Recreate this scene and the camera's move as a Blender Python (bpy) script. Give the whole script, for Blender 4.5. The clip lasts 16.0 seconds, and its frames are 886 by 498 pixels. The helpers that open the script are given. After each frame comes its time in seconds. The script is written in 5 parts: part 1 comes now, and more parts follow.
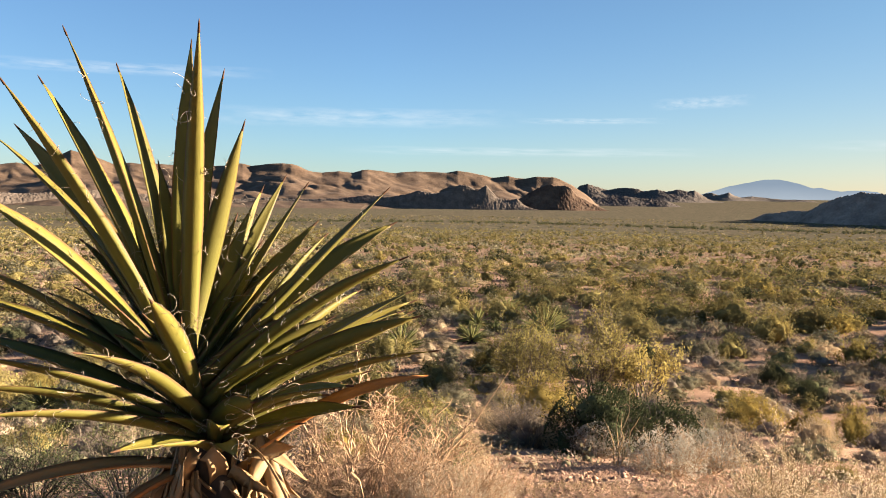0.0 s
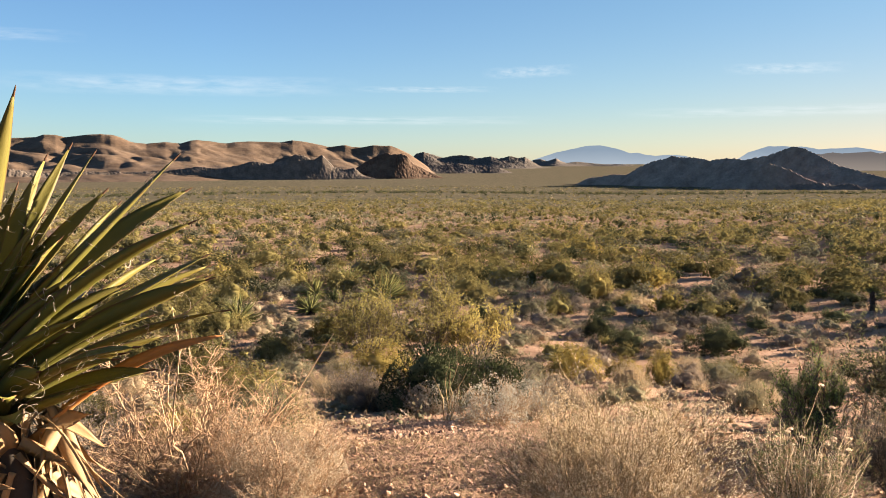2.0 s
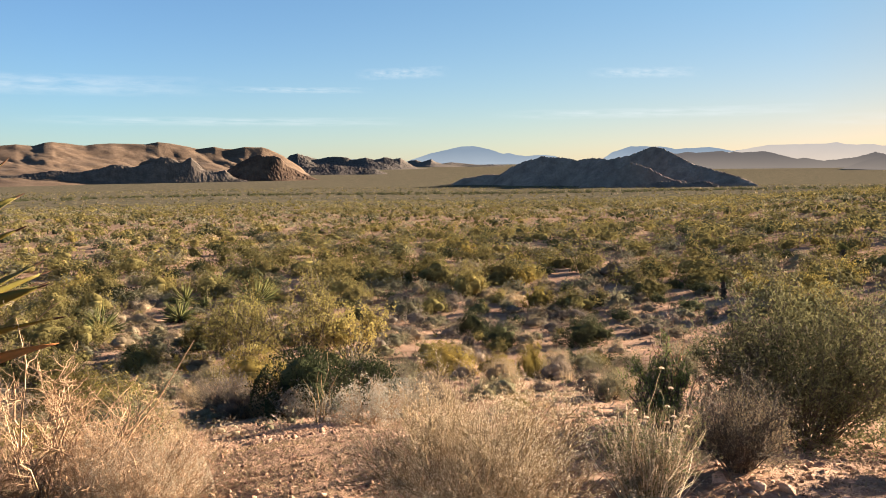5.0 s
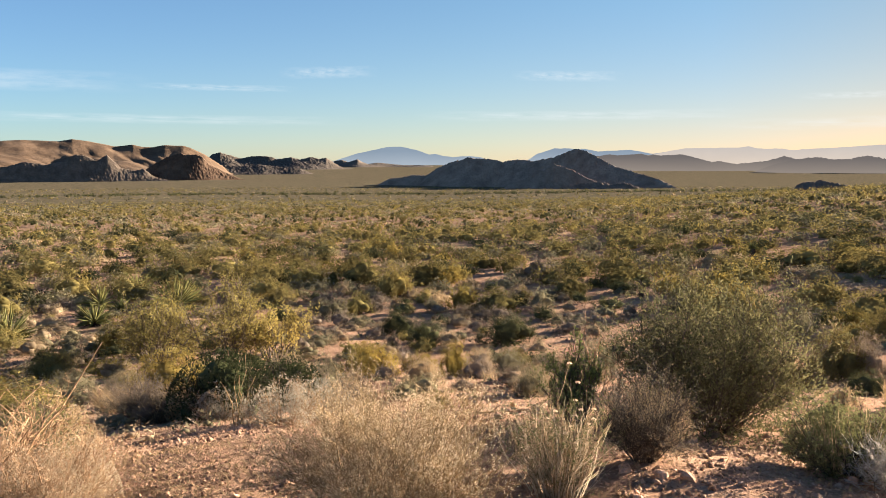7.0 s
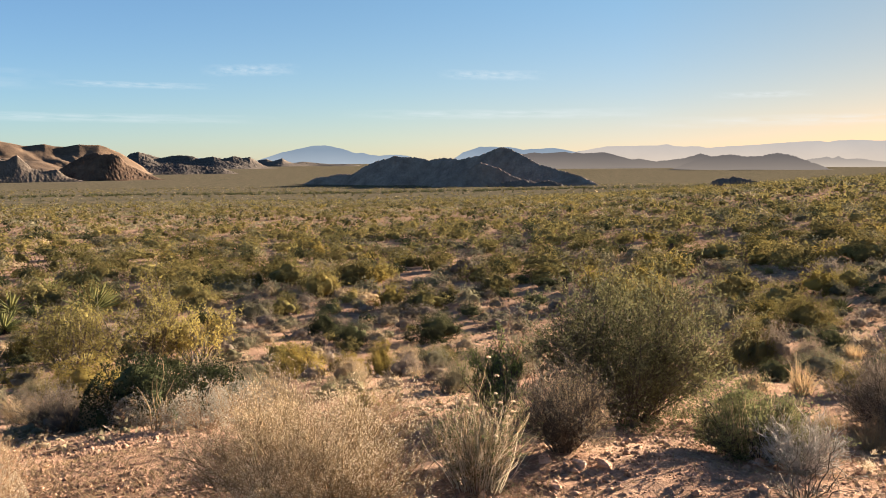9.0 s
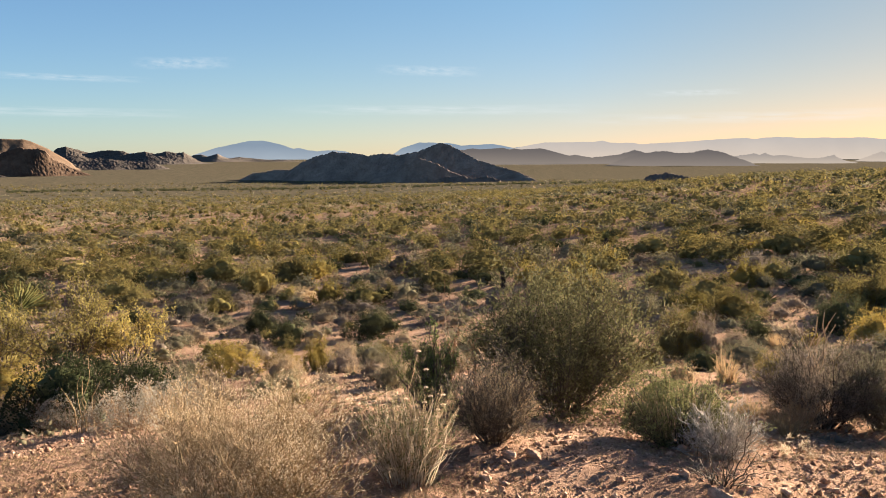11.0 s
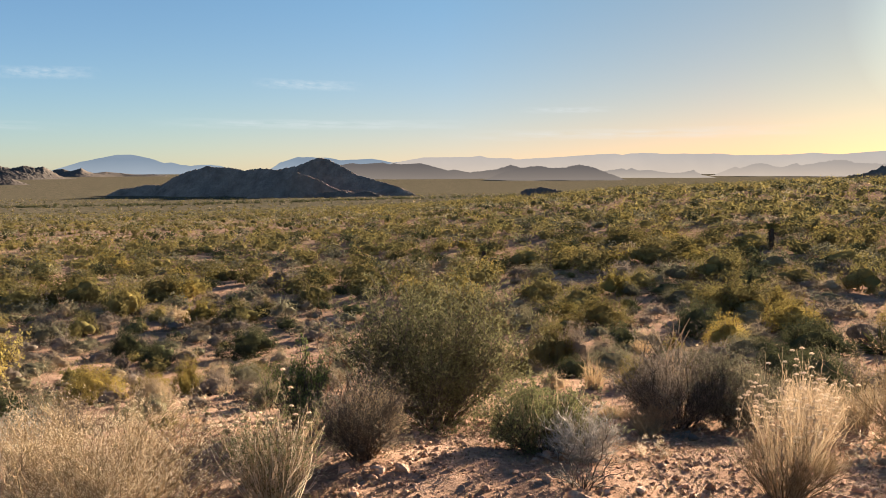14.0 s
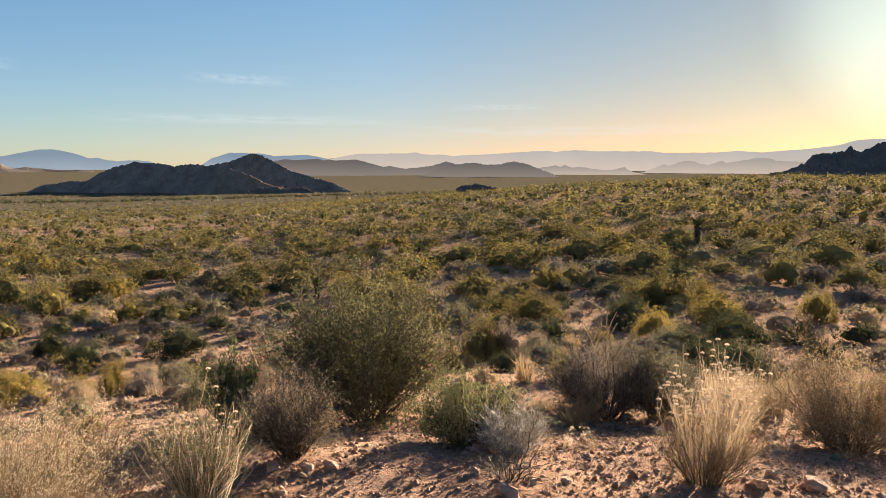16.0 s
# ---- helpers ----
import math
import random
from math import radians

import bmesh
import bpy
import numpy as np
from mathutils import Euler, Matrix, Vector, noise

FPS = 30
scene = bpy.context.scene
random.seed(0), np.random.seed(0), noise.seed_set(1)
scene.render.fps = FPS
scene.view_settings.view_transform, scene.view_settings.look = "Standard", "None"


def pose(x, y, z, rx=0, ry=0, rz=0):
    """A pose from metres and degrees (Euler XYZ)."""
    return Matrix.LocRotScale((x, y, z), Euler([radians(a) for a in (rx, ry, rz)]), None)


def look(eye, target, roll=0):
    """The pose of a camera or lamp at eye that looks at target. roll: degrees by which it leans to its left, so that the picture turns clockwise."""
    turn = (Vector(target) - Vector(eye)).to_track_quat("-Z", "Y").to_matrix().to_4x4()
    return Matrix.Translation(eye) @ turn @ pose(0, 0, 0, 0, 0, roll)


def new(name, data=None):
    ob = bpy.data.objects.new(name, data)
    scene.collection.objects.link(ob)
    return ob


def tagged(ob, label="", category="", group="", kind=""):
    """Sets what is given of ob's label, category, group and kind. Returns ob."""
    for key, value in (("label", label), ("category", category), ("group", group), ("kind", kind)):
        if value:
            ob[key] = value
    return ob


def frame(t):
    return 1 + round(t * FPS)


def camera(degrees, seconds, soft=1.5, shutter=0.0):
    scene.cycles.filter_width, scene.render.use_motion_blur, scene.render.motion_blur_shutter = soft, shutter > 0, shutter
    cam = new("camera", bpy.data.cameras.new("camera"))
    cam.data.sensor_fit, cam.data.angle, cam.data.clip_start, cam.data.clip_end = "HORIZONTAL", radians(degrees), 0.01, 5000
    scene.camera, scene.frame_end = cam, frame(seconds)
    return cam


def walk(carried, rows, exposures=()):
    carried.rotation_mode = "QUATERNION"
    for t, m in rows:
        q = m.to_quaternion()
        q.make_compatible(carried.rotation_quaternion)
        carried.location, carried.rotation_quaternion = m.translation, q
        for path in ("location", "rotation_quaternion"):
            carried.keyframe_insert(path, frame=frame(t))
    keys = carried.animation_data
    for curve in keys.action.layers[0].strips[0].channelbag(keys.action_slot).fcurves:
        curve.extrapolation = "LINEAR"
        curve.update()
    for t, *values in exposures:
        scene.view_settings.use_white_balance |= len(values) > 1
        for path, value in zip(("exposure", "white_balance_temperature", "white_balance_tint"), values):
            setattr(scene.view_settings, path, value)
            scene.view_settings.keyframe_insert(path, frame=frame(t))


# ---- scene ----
cam = camera(58.9, 16.0, soft=0.75)
# seconds, eye in metres, turn in degrees
PATH = [
    (0, 0.000, 0.000, 1.550, 85.76, -0.88, 0.00),
    (0.5, 0.025, -0.036, 1.549, 85.40, -0.24, -2.95),
    (1, 0.056, -0.067, 1.545, 84.59, -0.08, -7.10),
    (1.5, 0.081, -0.089, 1.541, 84.05, -0.13, -9.91),
    (2, 0.097, -0.106, 1.538, 83.60, 0.02, -11.81),
    (2.5, 0.115, -0.137, 1.536, 83.22, 0.26, -13.53),
    (3, 0.125, -0.146, 1.537, 83.45, 0.35, -15.11),
    (3.5, 0.137, -0.151, 1.539, 83.85, 0.36, -16.53),
    (4, 0.147, -0.157, 1.539, 83.81, 0.41, -17.94),
    (6.5, 0.181, -0.266, 1.544, 83.66, 0.12, -24.94),
    (7, 0.197, -0.273, 1.541, 83.67, -0.05, -26.15),
    (7.5, 0.207, -0.275, 1.536, 83.64, -0.10, -27.40),
    (8, 0.218, -0.295, 1.538, 83.75, 0.14, -28.93),
    (8.5, 0.227, -0.299, 1.534, 83.75, 0.29, -30.42),
    (9, 0.235, -0.305, 1.531, 83.56, 0.20, -31.47),
    (11.5, 0.278, -0.360, 1.528, 83.14, -0.05, -37.20),
    (12, 0.290, -0.361, 1.520, 83.03, -0.21, -38.55),
    (12.5, 0.299, -0.374, 1.520, 83.18, -0.17, -39.86),
    (13, 0.308, -0.393, 1.528, 83.59, -0.22, -41.42),
    (13.5, 0.316, -0.409, 1.530, 84.10, 0.04, -43.06),
    (14, 0.326, -0.423, 1.531, 84.30, 0.05, -44.60),
    (14.5, 0.331, -0.435, 1.528, 84.27, -0.05, -46.05),
    (15, 0.333, -0.439, 1.528, 84.11, -0.08, -47.05),
    (15.5, 0.336, -0.448, 1.526, 83.97, -0.21, -47.97),
    (16, 0.339, -0.472, 1.533, 84.05, -0.13, -49.27),
]
EXPOSURE = 2.97
walk(cam, [(t, pose(x, y, z, rx, ry, rz)) for t, x, y, z, rx, ry, rz in PATH], exposures=[(0, EXPOSURE), (9, EXPOSURE - .1), (16, EXPOSURE - .25)])

# ---- light: a low sun to the right, clear sky ----
SUN_AZ, SUN_EL = 80.0, 10.4
world = bpy.data.worlds.new("sky")
scene.world = world
world.use_nodes = True
wn, wl = world.node_tree.nodes, world.node_tree.links
wn.clear()
sky = wn.new("ShaderNodeTexSky")
sky.sky_type, sky.sun_disc = "NISHITA", False
sky.sun_elevation, sky.sun_rotation = radians(SUN_EL), radians(SUN_AZ)
sky.altitude, sky.air_density, sky.dust_density, sky.ozone_density = 900, 1.0, 0.14, 3.4
bg = wn.new("ShaderNodeBackground")
bg.inputs["Strength"].default_value = 0.0272
soften = wn.new("ShaderNodeGamma")
soften.inputs["Gamma"].default_value = 0.86
wl.new(sky.outputs["Color"], soften.inputs["Color"])
# the air towards the sun is dusty and warm, away from it a deeper blue
way, dot, warm, tint = wn.new("ShaderNodeTexCoord"), wn.new("ShaderNodeVectorMath"), wn.new("ShaderNodeValToRGB"), wn.new("ShaderNodeMix")
dot.operation = "DOT_PRODUCT"
dot.inputs[1].default_value = (math.sin(radians(SUN_AZ)) * math.cos(radians(SUN_EL)), math.cos(radians(SUN_AZ)) * math.cos(radians(SUN_EL)), math.sin(radians(SUN_EL)))
tones = ((.12, (.99, 1.11, 1.26)), (.59, (.98, .91, .91)), (.82, (1.0, .78, .745)), (.96, (1.05, .665, .51)), (.99, (1.0, .685, .475)), (1, (1.45, 1.15, .78)))
# the dust lies low: higher up the sky stays blue nearer to the sun
high_tones = ((.12, (.99, 1.11, 1.26)), (.59, (.92, .96, .98)), (.82, (.90, .91, .89)), (.96, (.93, .76, .64)), (.99, (.93, .72, .56)), (1, (1.45, 1.15, .78)))
cool, rise, level, dust = wn.new("ShaderNodeValToRGB"), wn.new("ShaderNodeSeparateXYZ"), wn.new("ShaderNodeMapRange"), wn.new("ShaderNodeMix")
for ramp, stops in ((warm.color_ramp, tones), (cool.color_ramp, high_tones)):
    while len(ramp.elements) < len(stops):
        ramp.elements.new(.5)
    for stop, (at, colour) in zip(ramp.elements, stops):
        stop.position, stop.color = at, (*colour, 1)
level.inputs["From Min"].default_value, level.inputs["From Max"].default_value = .04, .2
dust.data_type = "RGBA"
wl.new(way.outputs["Generated"], rise.inputs[0])
wl.new(rise.outputs["Z"], level.inputs["Value"])
wl.new(level.outputs["Result"], dust.inputs["Factor"])
wl.new(dot.outputs["Value"], cool.inputs["Fac"])
wl.new(warm.outputs["Color"], dust.inputs["A"])
wl.new(cool.outputs["Color"], dust.inputs["B"])
tint.data_type, tint.blend_type = "RGBA", "MULTIPLY"
tint.inputs["Factor"].default_value = 1.0
wl.new(way.outputs["Generated"], dot.inputs[0])
wl.new(dot.outputs["Value"], warm.inputs["Fac"])
wl.new(soften.outputs["Color"], tint.inputs["A"])
wl.new(dust.outputs["Result"], tint.inputs["B"])
wl.new(tint.outputs["Result"], bg.inputs["Color"])
wl.new(bg.outputs["Background"], wn.new("ShaderNodeOutputWorld").inputs["Surface"])

sun_data = bpy.data.lights.new("sun", "SUN")
sun_data.energy, sun_data.angle, sun_data.color = 5.0, radians(0.6), (1.0, 0.855, 0.67)
SUN_WAY = Vector((math.sin(radians(SUN_AZ)) * math.cos(radians(SUN_EL)), math.cos(radians(SUN_AZ)) * math.cos(radians(SUN_EL)), math.sin(radians(SUN_EL))))
sun = new("sun", sun_data)
sun.matrix_world = look(SUN_WAY * 50, (0, 0, 0))

# The lie of the land: a bajada that falls away ahead and stays level to the sunward side.
R_AT = [0, 3, 4.7, 5.5, 6.6, 9, 12, 17, 24, 35, 50, 70, 100, 150, 300, 700, 1100, 1600, 2500, 4000, 5200]
Z_OPEN = [0, -.09, -.25, -.44, -.77, -1.37, -1.95, -2.9, -3.7, -4.2, -4.5, -5.0, -5.8, -7.6, -13.7, -21.0, -24.3, -24.6, -22.0, -17.5, -15.5]
Z_RISE = [0, -.09, -.21, -.38, -.62, -1.0, -1.38, -1.9, -2.25, -2.25, -1.95, -1.5, -1.0, -1.2, -6.5, -17, -22, -23.8, -22.0, -17.5, -15.5]
LR = np.linspace(math.log(.5), math.log(5200), 400)


def smooth_profile(z):
    raw = np.interp(np.exp(LR), R_AT, z)
    k = np.exp(-np.linspace(-2, 2, 11) ** 2)
    return np.convolve(np.pad(raw, 5, mode="edge"), k / k.sum(), "valid")


OPEN_Z, RISE_Z = smooth_profile(Z_OPEN), smooth_profile(Z_RISE)


def ease(a, b, x):
    s = np.clip((x - a) / (b - a), 0, 1)
    return s * s * (3 - 2 * s)


def land(x, y):
    """Height of the ground at x, y (arrays)."""
    x, y = np.asarray(x, float), np.asarray(y, float)
    r, az = np.hypot(x, y), np.degrees(np.arctan2(x, y))
    w = ease(22, 76, az) + ease(-95, -160, az)
    lr = np.log(np.maximum(r, .5))
    z = np.interp(lr, LR, OPEN_Z) * (1 - w) + np.interp(lr, LR, RISE_Z) * w
    z = z + (.8 * ease(40, 62, az) + .25 * ease(62, 80, az)) * np.exp(-((lr - 5.0) / .55) ** 2)
    near = .035 * (np.sin(1.9 * x + .7 * y) * np.sin(1.3 * y - .8 * x + 1) + .5 * np.sin(4.1 * x - 2.2 * y) * np.sin(3.7 * y + 1.1 * x))
    wide = (np.sin(.21 * x + .13 * y) + np.sin(.17 * y - .11 * x + 2)) * .10 * ease(12, 60, r)
    return z + near * ease(1, 5, r) + wide

# ---- materials ----
def nodes_of(name):
    m = bpy.data.materials.new(name)
    m.use_nodes = True
    n, l = m.node_tree.nodes, m.node_tree.links
    return m, n, l, n["Principled BSDF"]


def ramp(n, l, source, stops):
    r = n.new("ShaderNodeValToRGB")
    while len(r.color_ramp.elements) < len(stops):
        r.color_ramp.elements.new(0.5)
    for e, (p, c) in zip(r.color_ramp.elements, stops):
        e.position, e.color = p, (*c, 1)
    l.new(source, r.inputs["Fac"])
    return r.outputs["Color"]


def fbm(n, l, where, scale, detail=6.0, rough=0.6):
    t = n.new("ShaderNodeTexNoise")
    t.inputs["Scale"].default_value, t.inputs["Detail"].default_value, t.inputs["Roughness"].default_value = scale, detail, rough
    l.new(where, t.inputs["Vector"])
    return t.outputs["Fac"]


def mixed(n, l, fac, a, b, how="MIX"):
    m = n.new("ShaderNodeMix")
    m.data_type, m.blend_type = "RGBA", how
    for s, v in ((m.inputs["Factor"], fac), (m.inputs["A"], a), (m.inputs["B"], b)):
        if isinstance(v, (int, float)):
            s.default_value = v
        elif isinstance(v, tuple):
            s.default_value = (*v, 1)
        else:
            l.new(v, s)
    return m.outputs["Result"]


def bumped(n, l, bsdf, height, strength, distance):
    b = n.new("ShaderNodeBump")
    b.inputs["Strength"].default_value, b.inputs["Distance"].default_value = strength, distance
    l.new(height, b.inputs["Height"])
    l.new(b.outputs["Normal"], bsdf.inputs["Normal"])


def leaf_material(name, dark, light, patch, glow=0.35, patch_scale=0.3, rough=0.55):
    """Leaves: each leaf and each bush a little different; thin enough to let some sun through."""
    m, n, l, b = nodes_of(name)
    geo, info = n.new("ShaderNodeNewGeometry"), n.new("ShaderNodeObjectInfo")
    low, high = (tuple(.9 * v + .05 * (a + b) for v, a, b in zip(k, dark, light)) for k in (dark, light))
    c = ramp(n, l, geo.outputs["Random Per Island"], [(0, low), (1, high)])
    f = fbm(n, l, geo.outputs["Position"], patch_scale, 2.0)
    c = mixed(n, l, ramp(n, l, f, [(.42, (0, 0, 0)), (.62, (1, 1, 1))]), c, patch)
    c = mixed(n, l, 1.0, c, ramp(n, l, fbm(n, l, geo.outputs["Position"], .27, 3.0), [(.34, (.62, .64, .66)), (.5, (1, 1, 1)), (.66, (1.28, 1.22, 1.12))]), "MULTIPLY")
    h = n.new("ShaderNodeHueSaturation")
    v = n.new("ShaderNodeMapRange")
    v.inputs["To Min"].default_value, v.inputs["To Max"].default_value = 0.75, 1.2
    l.new(info.outputs["Random"], v.inputs["Value"])
    l.new(v.outputs["Result"], h.inputs["Value"])
    l.new(c, h.inputs["Color"])
    c = h.outputs["Color"]
    n.remove(b)
    b = n.new("ShaderNodeBsdfDiffuse")
    l.new(c, b.inputs["Color"])
    b.inputs["Roughness"].default_value = rough
    t, mx = n.new("ShaderNodeBsdfTranslucent"), n.new("ShaderNodeMixShader")
    l.new(c, t.inputs["Color"])
    mx.inputs["Fac"].default_value = glow
    l.new(b.outputs["BSDF"], mx.inputs[1])
    l.new(t.outputs["BSDF"], mx.inputs[2])
    l.new(mx.outputs["Shader"], n["Material Output"].inputs["Surface"])
    return m


def twig_material(name, dark, light, scale=25.0):
    m, n, l, b = nodes_of(name)
    geo = n.new("ShaderNodeNewGeometry")
    c = ramp(n, l, geo.outputs["Random Per Island"], [(0, dark), (1, light)])
    f = fbm(n, l, geo.outputs["Position"], scale, 4.0)
    c = mixed(n, l, ramp(n, l, f, [(.35, (0.55, 0.55, 0.55)), (.65, (1, 1, 1))]), (0, 0, 0), c)
    l.new(c, b.inputs["Base Color"])
    b.inputs["Roughness"].default_value, b.inputs["Specular IOR Level"].default_value = .9, .1
    return m


def ground_material():
    m, n, l, b = nodes_of("desert_soil")
    geo = n.new("ShaderNodeNewGeometry")
    p = geo.outputs["Position"]
    wide, mid, fine = fbm(n, l, p, 0.18, 4.0), fbm(n, l, p, 1.6, 6.0), fbm(n, l, p, 22.0, 8.0, 0.7)
    c = ramp(n, l, mid, [(.3, (.195, .115, .078)), (.5, (.335, .206, .141)), (.72, (.43, .283, .20))])
    c = mixed(n, l, ramp(n, l, wide, [(.4, (0, 0, 0)), (.65, (.4, .4, .4))]), c, (.275, .172, .116))
    c = mixed(n, l, .7, c, ramp(n, l, fine, [(.3, (.55, .5, .46)), (.55, (1, 1, 1)), (.75, (1.25, 1.2, 1.12))]), "MULTIPLY")
    cells = n.new("ShaderNodeTexVoronoi")
    cells.inputs["Scale"].default_value = 38.0
    l.new(p, cells.inputs["Vector"])
    c = mixed(n, l, .15, c, ramp(n, l, cells.outputs["Distance"], [(0, (1.2, 1.15, 1.1)), (.6, (.6, .55, .52))]), "MULTIPLY")
    # far off, scrub closes over the soil
    far = n.new("ShaderNodeVectorMath")
    far.operation = "LENGTH"
    l.new(p, far.inputs[0])
    reach = n.new("ShaderNodeMapRange")
    reach.inputs["From Min"].default_value, reach.inputs["From Max"].default_value = 45, 220
    l.new(far.outputs["Value"], reach.inputs["Value"])
    scrub = ramp(n, l, fbm(n, l, p, 0.22, 6.0, .75), [(.36, (.044, .041, .028)), (.5, (.098, .083, .055)), (.64, (.18, .137, .093))])
    scrub = mixed(n, l, ramp(n, l, fbm(n, l, p, 0.012, 4.0), [(.4, (0, 0, 0)), (.6, (.5, .5, .5))]), scrub, (.102, .083, .055))
    c = mixed(n, l, reach.outputs["Result"], c, scrub)
    l.new(c, b.inputs["Base Color"])
    b.inputs["Roughness"].default_value, b.inputs["Specular IOR Level"].default_value = 1.0, 0.0
    hsum = mixed(n, l, .12, ramp(n, l, fine, [(0, (0, 0, 0)), (1, (1, 1, 1))]), ramp(n, l, cells.outputs["Distance"], [(0, (1, 1, 1)), (.7, (0, 0, 0))]))
    bumped(n, l, b, hsum, .8, .03)
    return m


def rock_material(name, dark, mid, light, scale, bump=0.6, distance=.05):
    m, n, l, b = nodes_of(name)
    geo = n.new("ShaderNodeNewGeometry")
    p = geo.outputs["Position"]
    f, g = fbm(n, l, p, scale, 8.0, .65), fbm(n, l, p, scale * 6, 6.0, .7)
    c = ramp(n, l, f, [(.32, dark), (.5, mid), (.68, light)])
    c = mixed(n, l, .5, c, ramp(n, l, g, [(.35, (.6, .58, .56)), (.65, (1.2, 1.18, 1.15))]), "MULTIPLY")
    v = ramp(n, l, geo.outputs["Random Per Island"], [(0, (.68, .64, .62)), (.6, (1.05, 1.02, 1.0)), (1, (1.5, 1.42, 1.35))])
    c = mixed(n, l, .75, c, v, "MULTIPLY")
    l.new(c, b.inputs["Base Color"])
    b.inputs["Roughness"].default_value, b.inputs["Specular IOR Level"].default_value = 0.95, .1
    bumped(n, l, b, g, bump, distance)
    return m


def haze_glow_material(name, colour, low):
    """A plain backdrop of far ranges that glows, the haze of kilometres of air painted in: paler towards the plain."""
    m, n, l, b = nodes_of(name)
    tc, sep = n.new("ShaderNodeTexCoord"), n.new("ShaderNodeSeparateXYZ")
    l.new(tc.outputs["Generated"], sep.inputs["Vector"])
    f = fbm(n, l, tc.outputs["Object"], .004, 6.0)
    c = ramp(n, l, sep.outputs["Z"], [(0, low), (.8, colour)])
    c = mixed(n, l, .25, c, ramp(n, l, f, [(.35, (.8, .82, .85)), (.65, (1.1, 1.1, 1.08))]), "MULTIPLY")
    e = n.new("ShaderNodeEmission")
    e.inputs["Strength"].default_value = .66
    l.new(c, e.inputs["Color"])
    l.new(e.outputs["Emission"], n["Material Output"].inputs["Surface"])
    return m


SOIL = ground_material()
STONE = rock_material("pink_granite_stone", (0.188, 0.103, 0.067), (0.337, 0.206, 0.139), (0.486, 0.331, 0.242), 9.0, .7, .02)
RANGE_ROCK = rock_material("tan_range_rock", (0.080, 0.050, 0.033), (0.122, 0.080, 0.052), (0.159, 0.108, 0.074), .03, .5, 1.0)
RED_ROCK = rock_material("red_hill_rock", (0.048, 0.030, 0.021), (0.086, 0.053, 0.035), (0.116, 0.077, 0.053), .06, .6, .6)
DARK_ROCK = rock_material("dark_boulder_rock", (0.086, 0.069, 0.058), (0.122, 0.098, 0.082), (0.165, 0.132, 0.107), .09, .6, .5)
# far ranges glow in their haze tone; the sun does not light them
FAR_BROWN = haze_glow_material("far_hazy_hills", (.084, .074, .068), (.128, .108, .09))
FAR_TAN_HAZE = haze_glow_material("far_tan_haze", (.100, .088, .080), (.142, .118, .098))
FAR_BLUE = haze_glow_material("far_blue_haze", (.056, .071, .090), (.095, .108, .121))
FAR_WARM = haze_glow_material("far_warm_haze", (.114, .107, .104), (.170, .140, .113))

OLIVE = leaf_material("creosote_leaf", (0.130, 0.105, 0.038), (0.268, 0.215, 0.082), (0.183, 0.144, 0.057), 0.26)
GOLD = leaf_material("golden_leaf", (0.149, 0.112, 0.032), (0.290, 0.218, 0.068), (0.204, 0.153, 0.046), 0.3)
GREYGREEN = leaf_material("grey_green_leaf", (0.138, 0.120, 0.073), (0.275, 0.236, 0.149), (0.191, 0.166, 0.101), 0.26)
DEEPGREEN = leaf_material("dark_green_leaf", (0.025, 0.034, 0.017), (0.113, 0.120, 0.055), (0.050, 0.058, 0.028), .15, rough=.6)
BUSHGREEN = leaf_material("bush_green_leaf", (0.093, 0.095, 0.041), (0.210, 0.201, 0.097), (0.138, 0.136, 0.060), 0.26)
SPINYGREEN = leaf_material("spiny_green_leaf", (0.106, 0.122, 0.037), (0.288, 0.306, 0.106), (0.188, 0.206, 0.069), .36)
SAGEGREEN = leaf_material("sage_green_leaf", (0.071, 0.067, 0.028), (0.315, 0.271, 0.130), (0.160, 0.144, 0.065), 0.28)
STRAW = leaf_material("straw_leaf", (0.255, 0.177, 0.099), (0.413, 0.313, 0.202), (0.329, 0.233, 0.133), 0.3)
PALE = leaf_material("pale_dry_leaf", (0.423, 0.325, 0.222), (0.661, 0.550, 0.410), (0.532, 0.424, 0.304), 0.35)
BROWNLEAF = leaf_material("brown_dry_leaf", (0.153, 0.118, 0.092), (0.309, 0.241, 0.185), (0.227, 0.175, 0.133), 0.25)
BLOOM = leaf_material("dried_bloom", (.46, .34, .235), (.74, .60, .45), (.60, .46, .33), .45)
WOOD = twig_material("grey_twig", (0.074, 0.056, 0.041), (0.170, 0.130, 0.096))
DARKWOOD = twig_material("dark_twig", (0.037, 0.028, 0.022), (0.089, 0.067, 0.052))
BLEACHED = twig_material("bleached_twig", (0.251, 0.147, 0.079), (0.466, 0.299, 0.179))
STRAWTWIG = twig_material("straw_twig", (0.311, 0.215, 0.118), (0.503, 0.385, 0.252))
TAWNY = twig_material("tawny_twig", (0.192, 0.126, 0.063), (0.370, 0.259, 0.141))
DARKOLIVE = leaf_material("dark_olive_leaf", (0.043, 0.044, 0.021), (0.123, 0.120, 0.059), (0.078, 0.078, 0.038), 0.2)
BLOND = leaf_material("blond_stem", (0.312, 0.215, 0.129), (0.515, 0.382, 0.250), (0.413, 0.300, 0.187), .3)
DRYTAN = leaf_material("dry_tan_leaf", (0.229, 0.170, 0.109), (0.393, 0.301, 0.196), (0.299, 0.227, 0.147), 0.28)
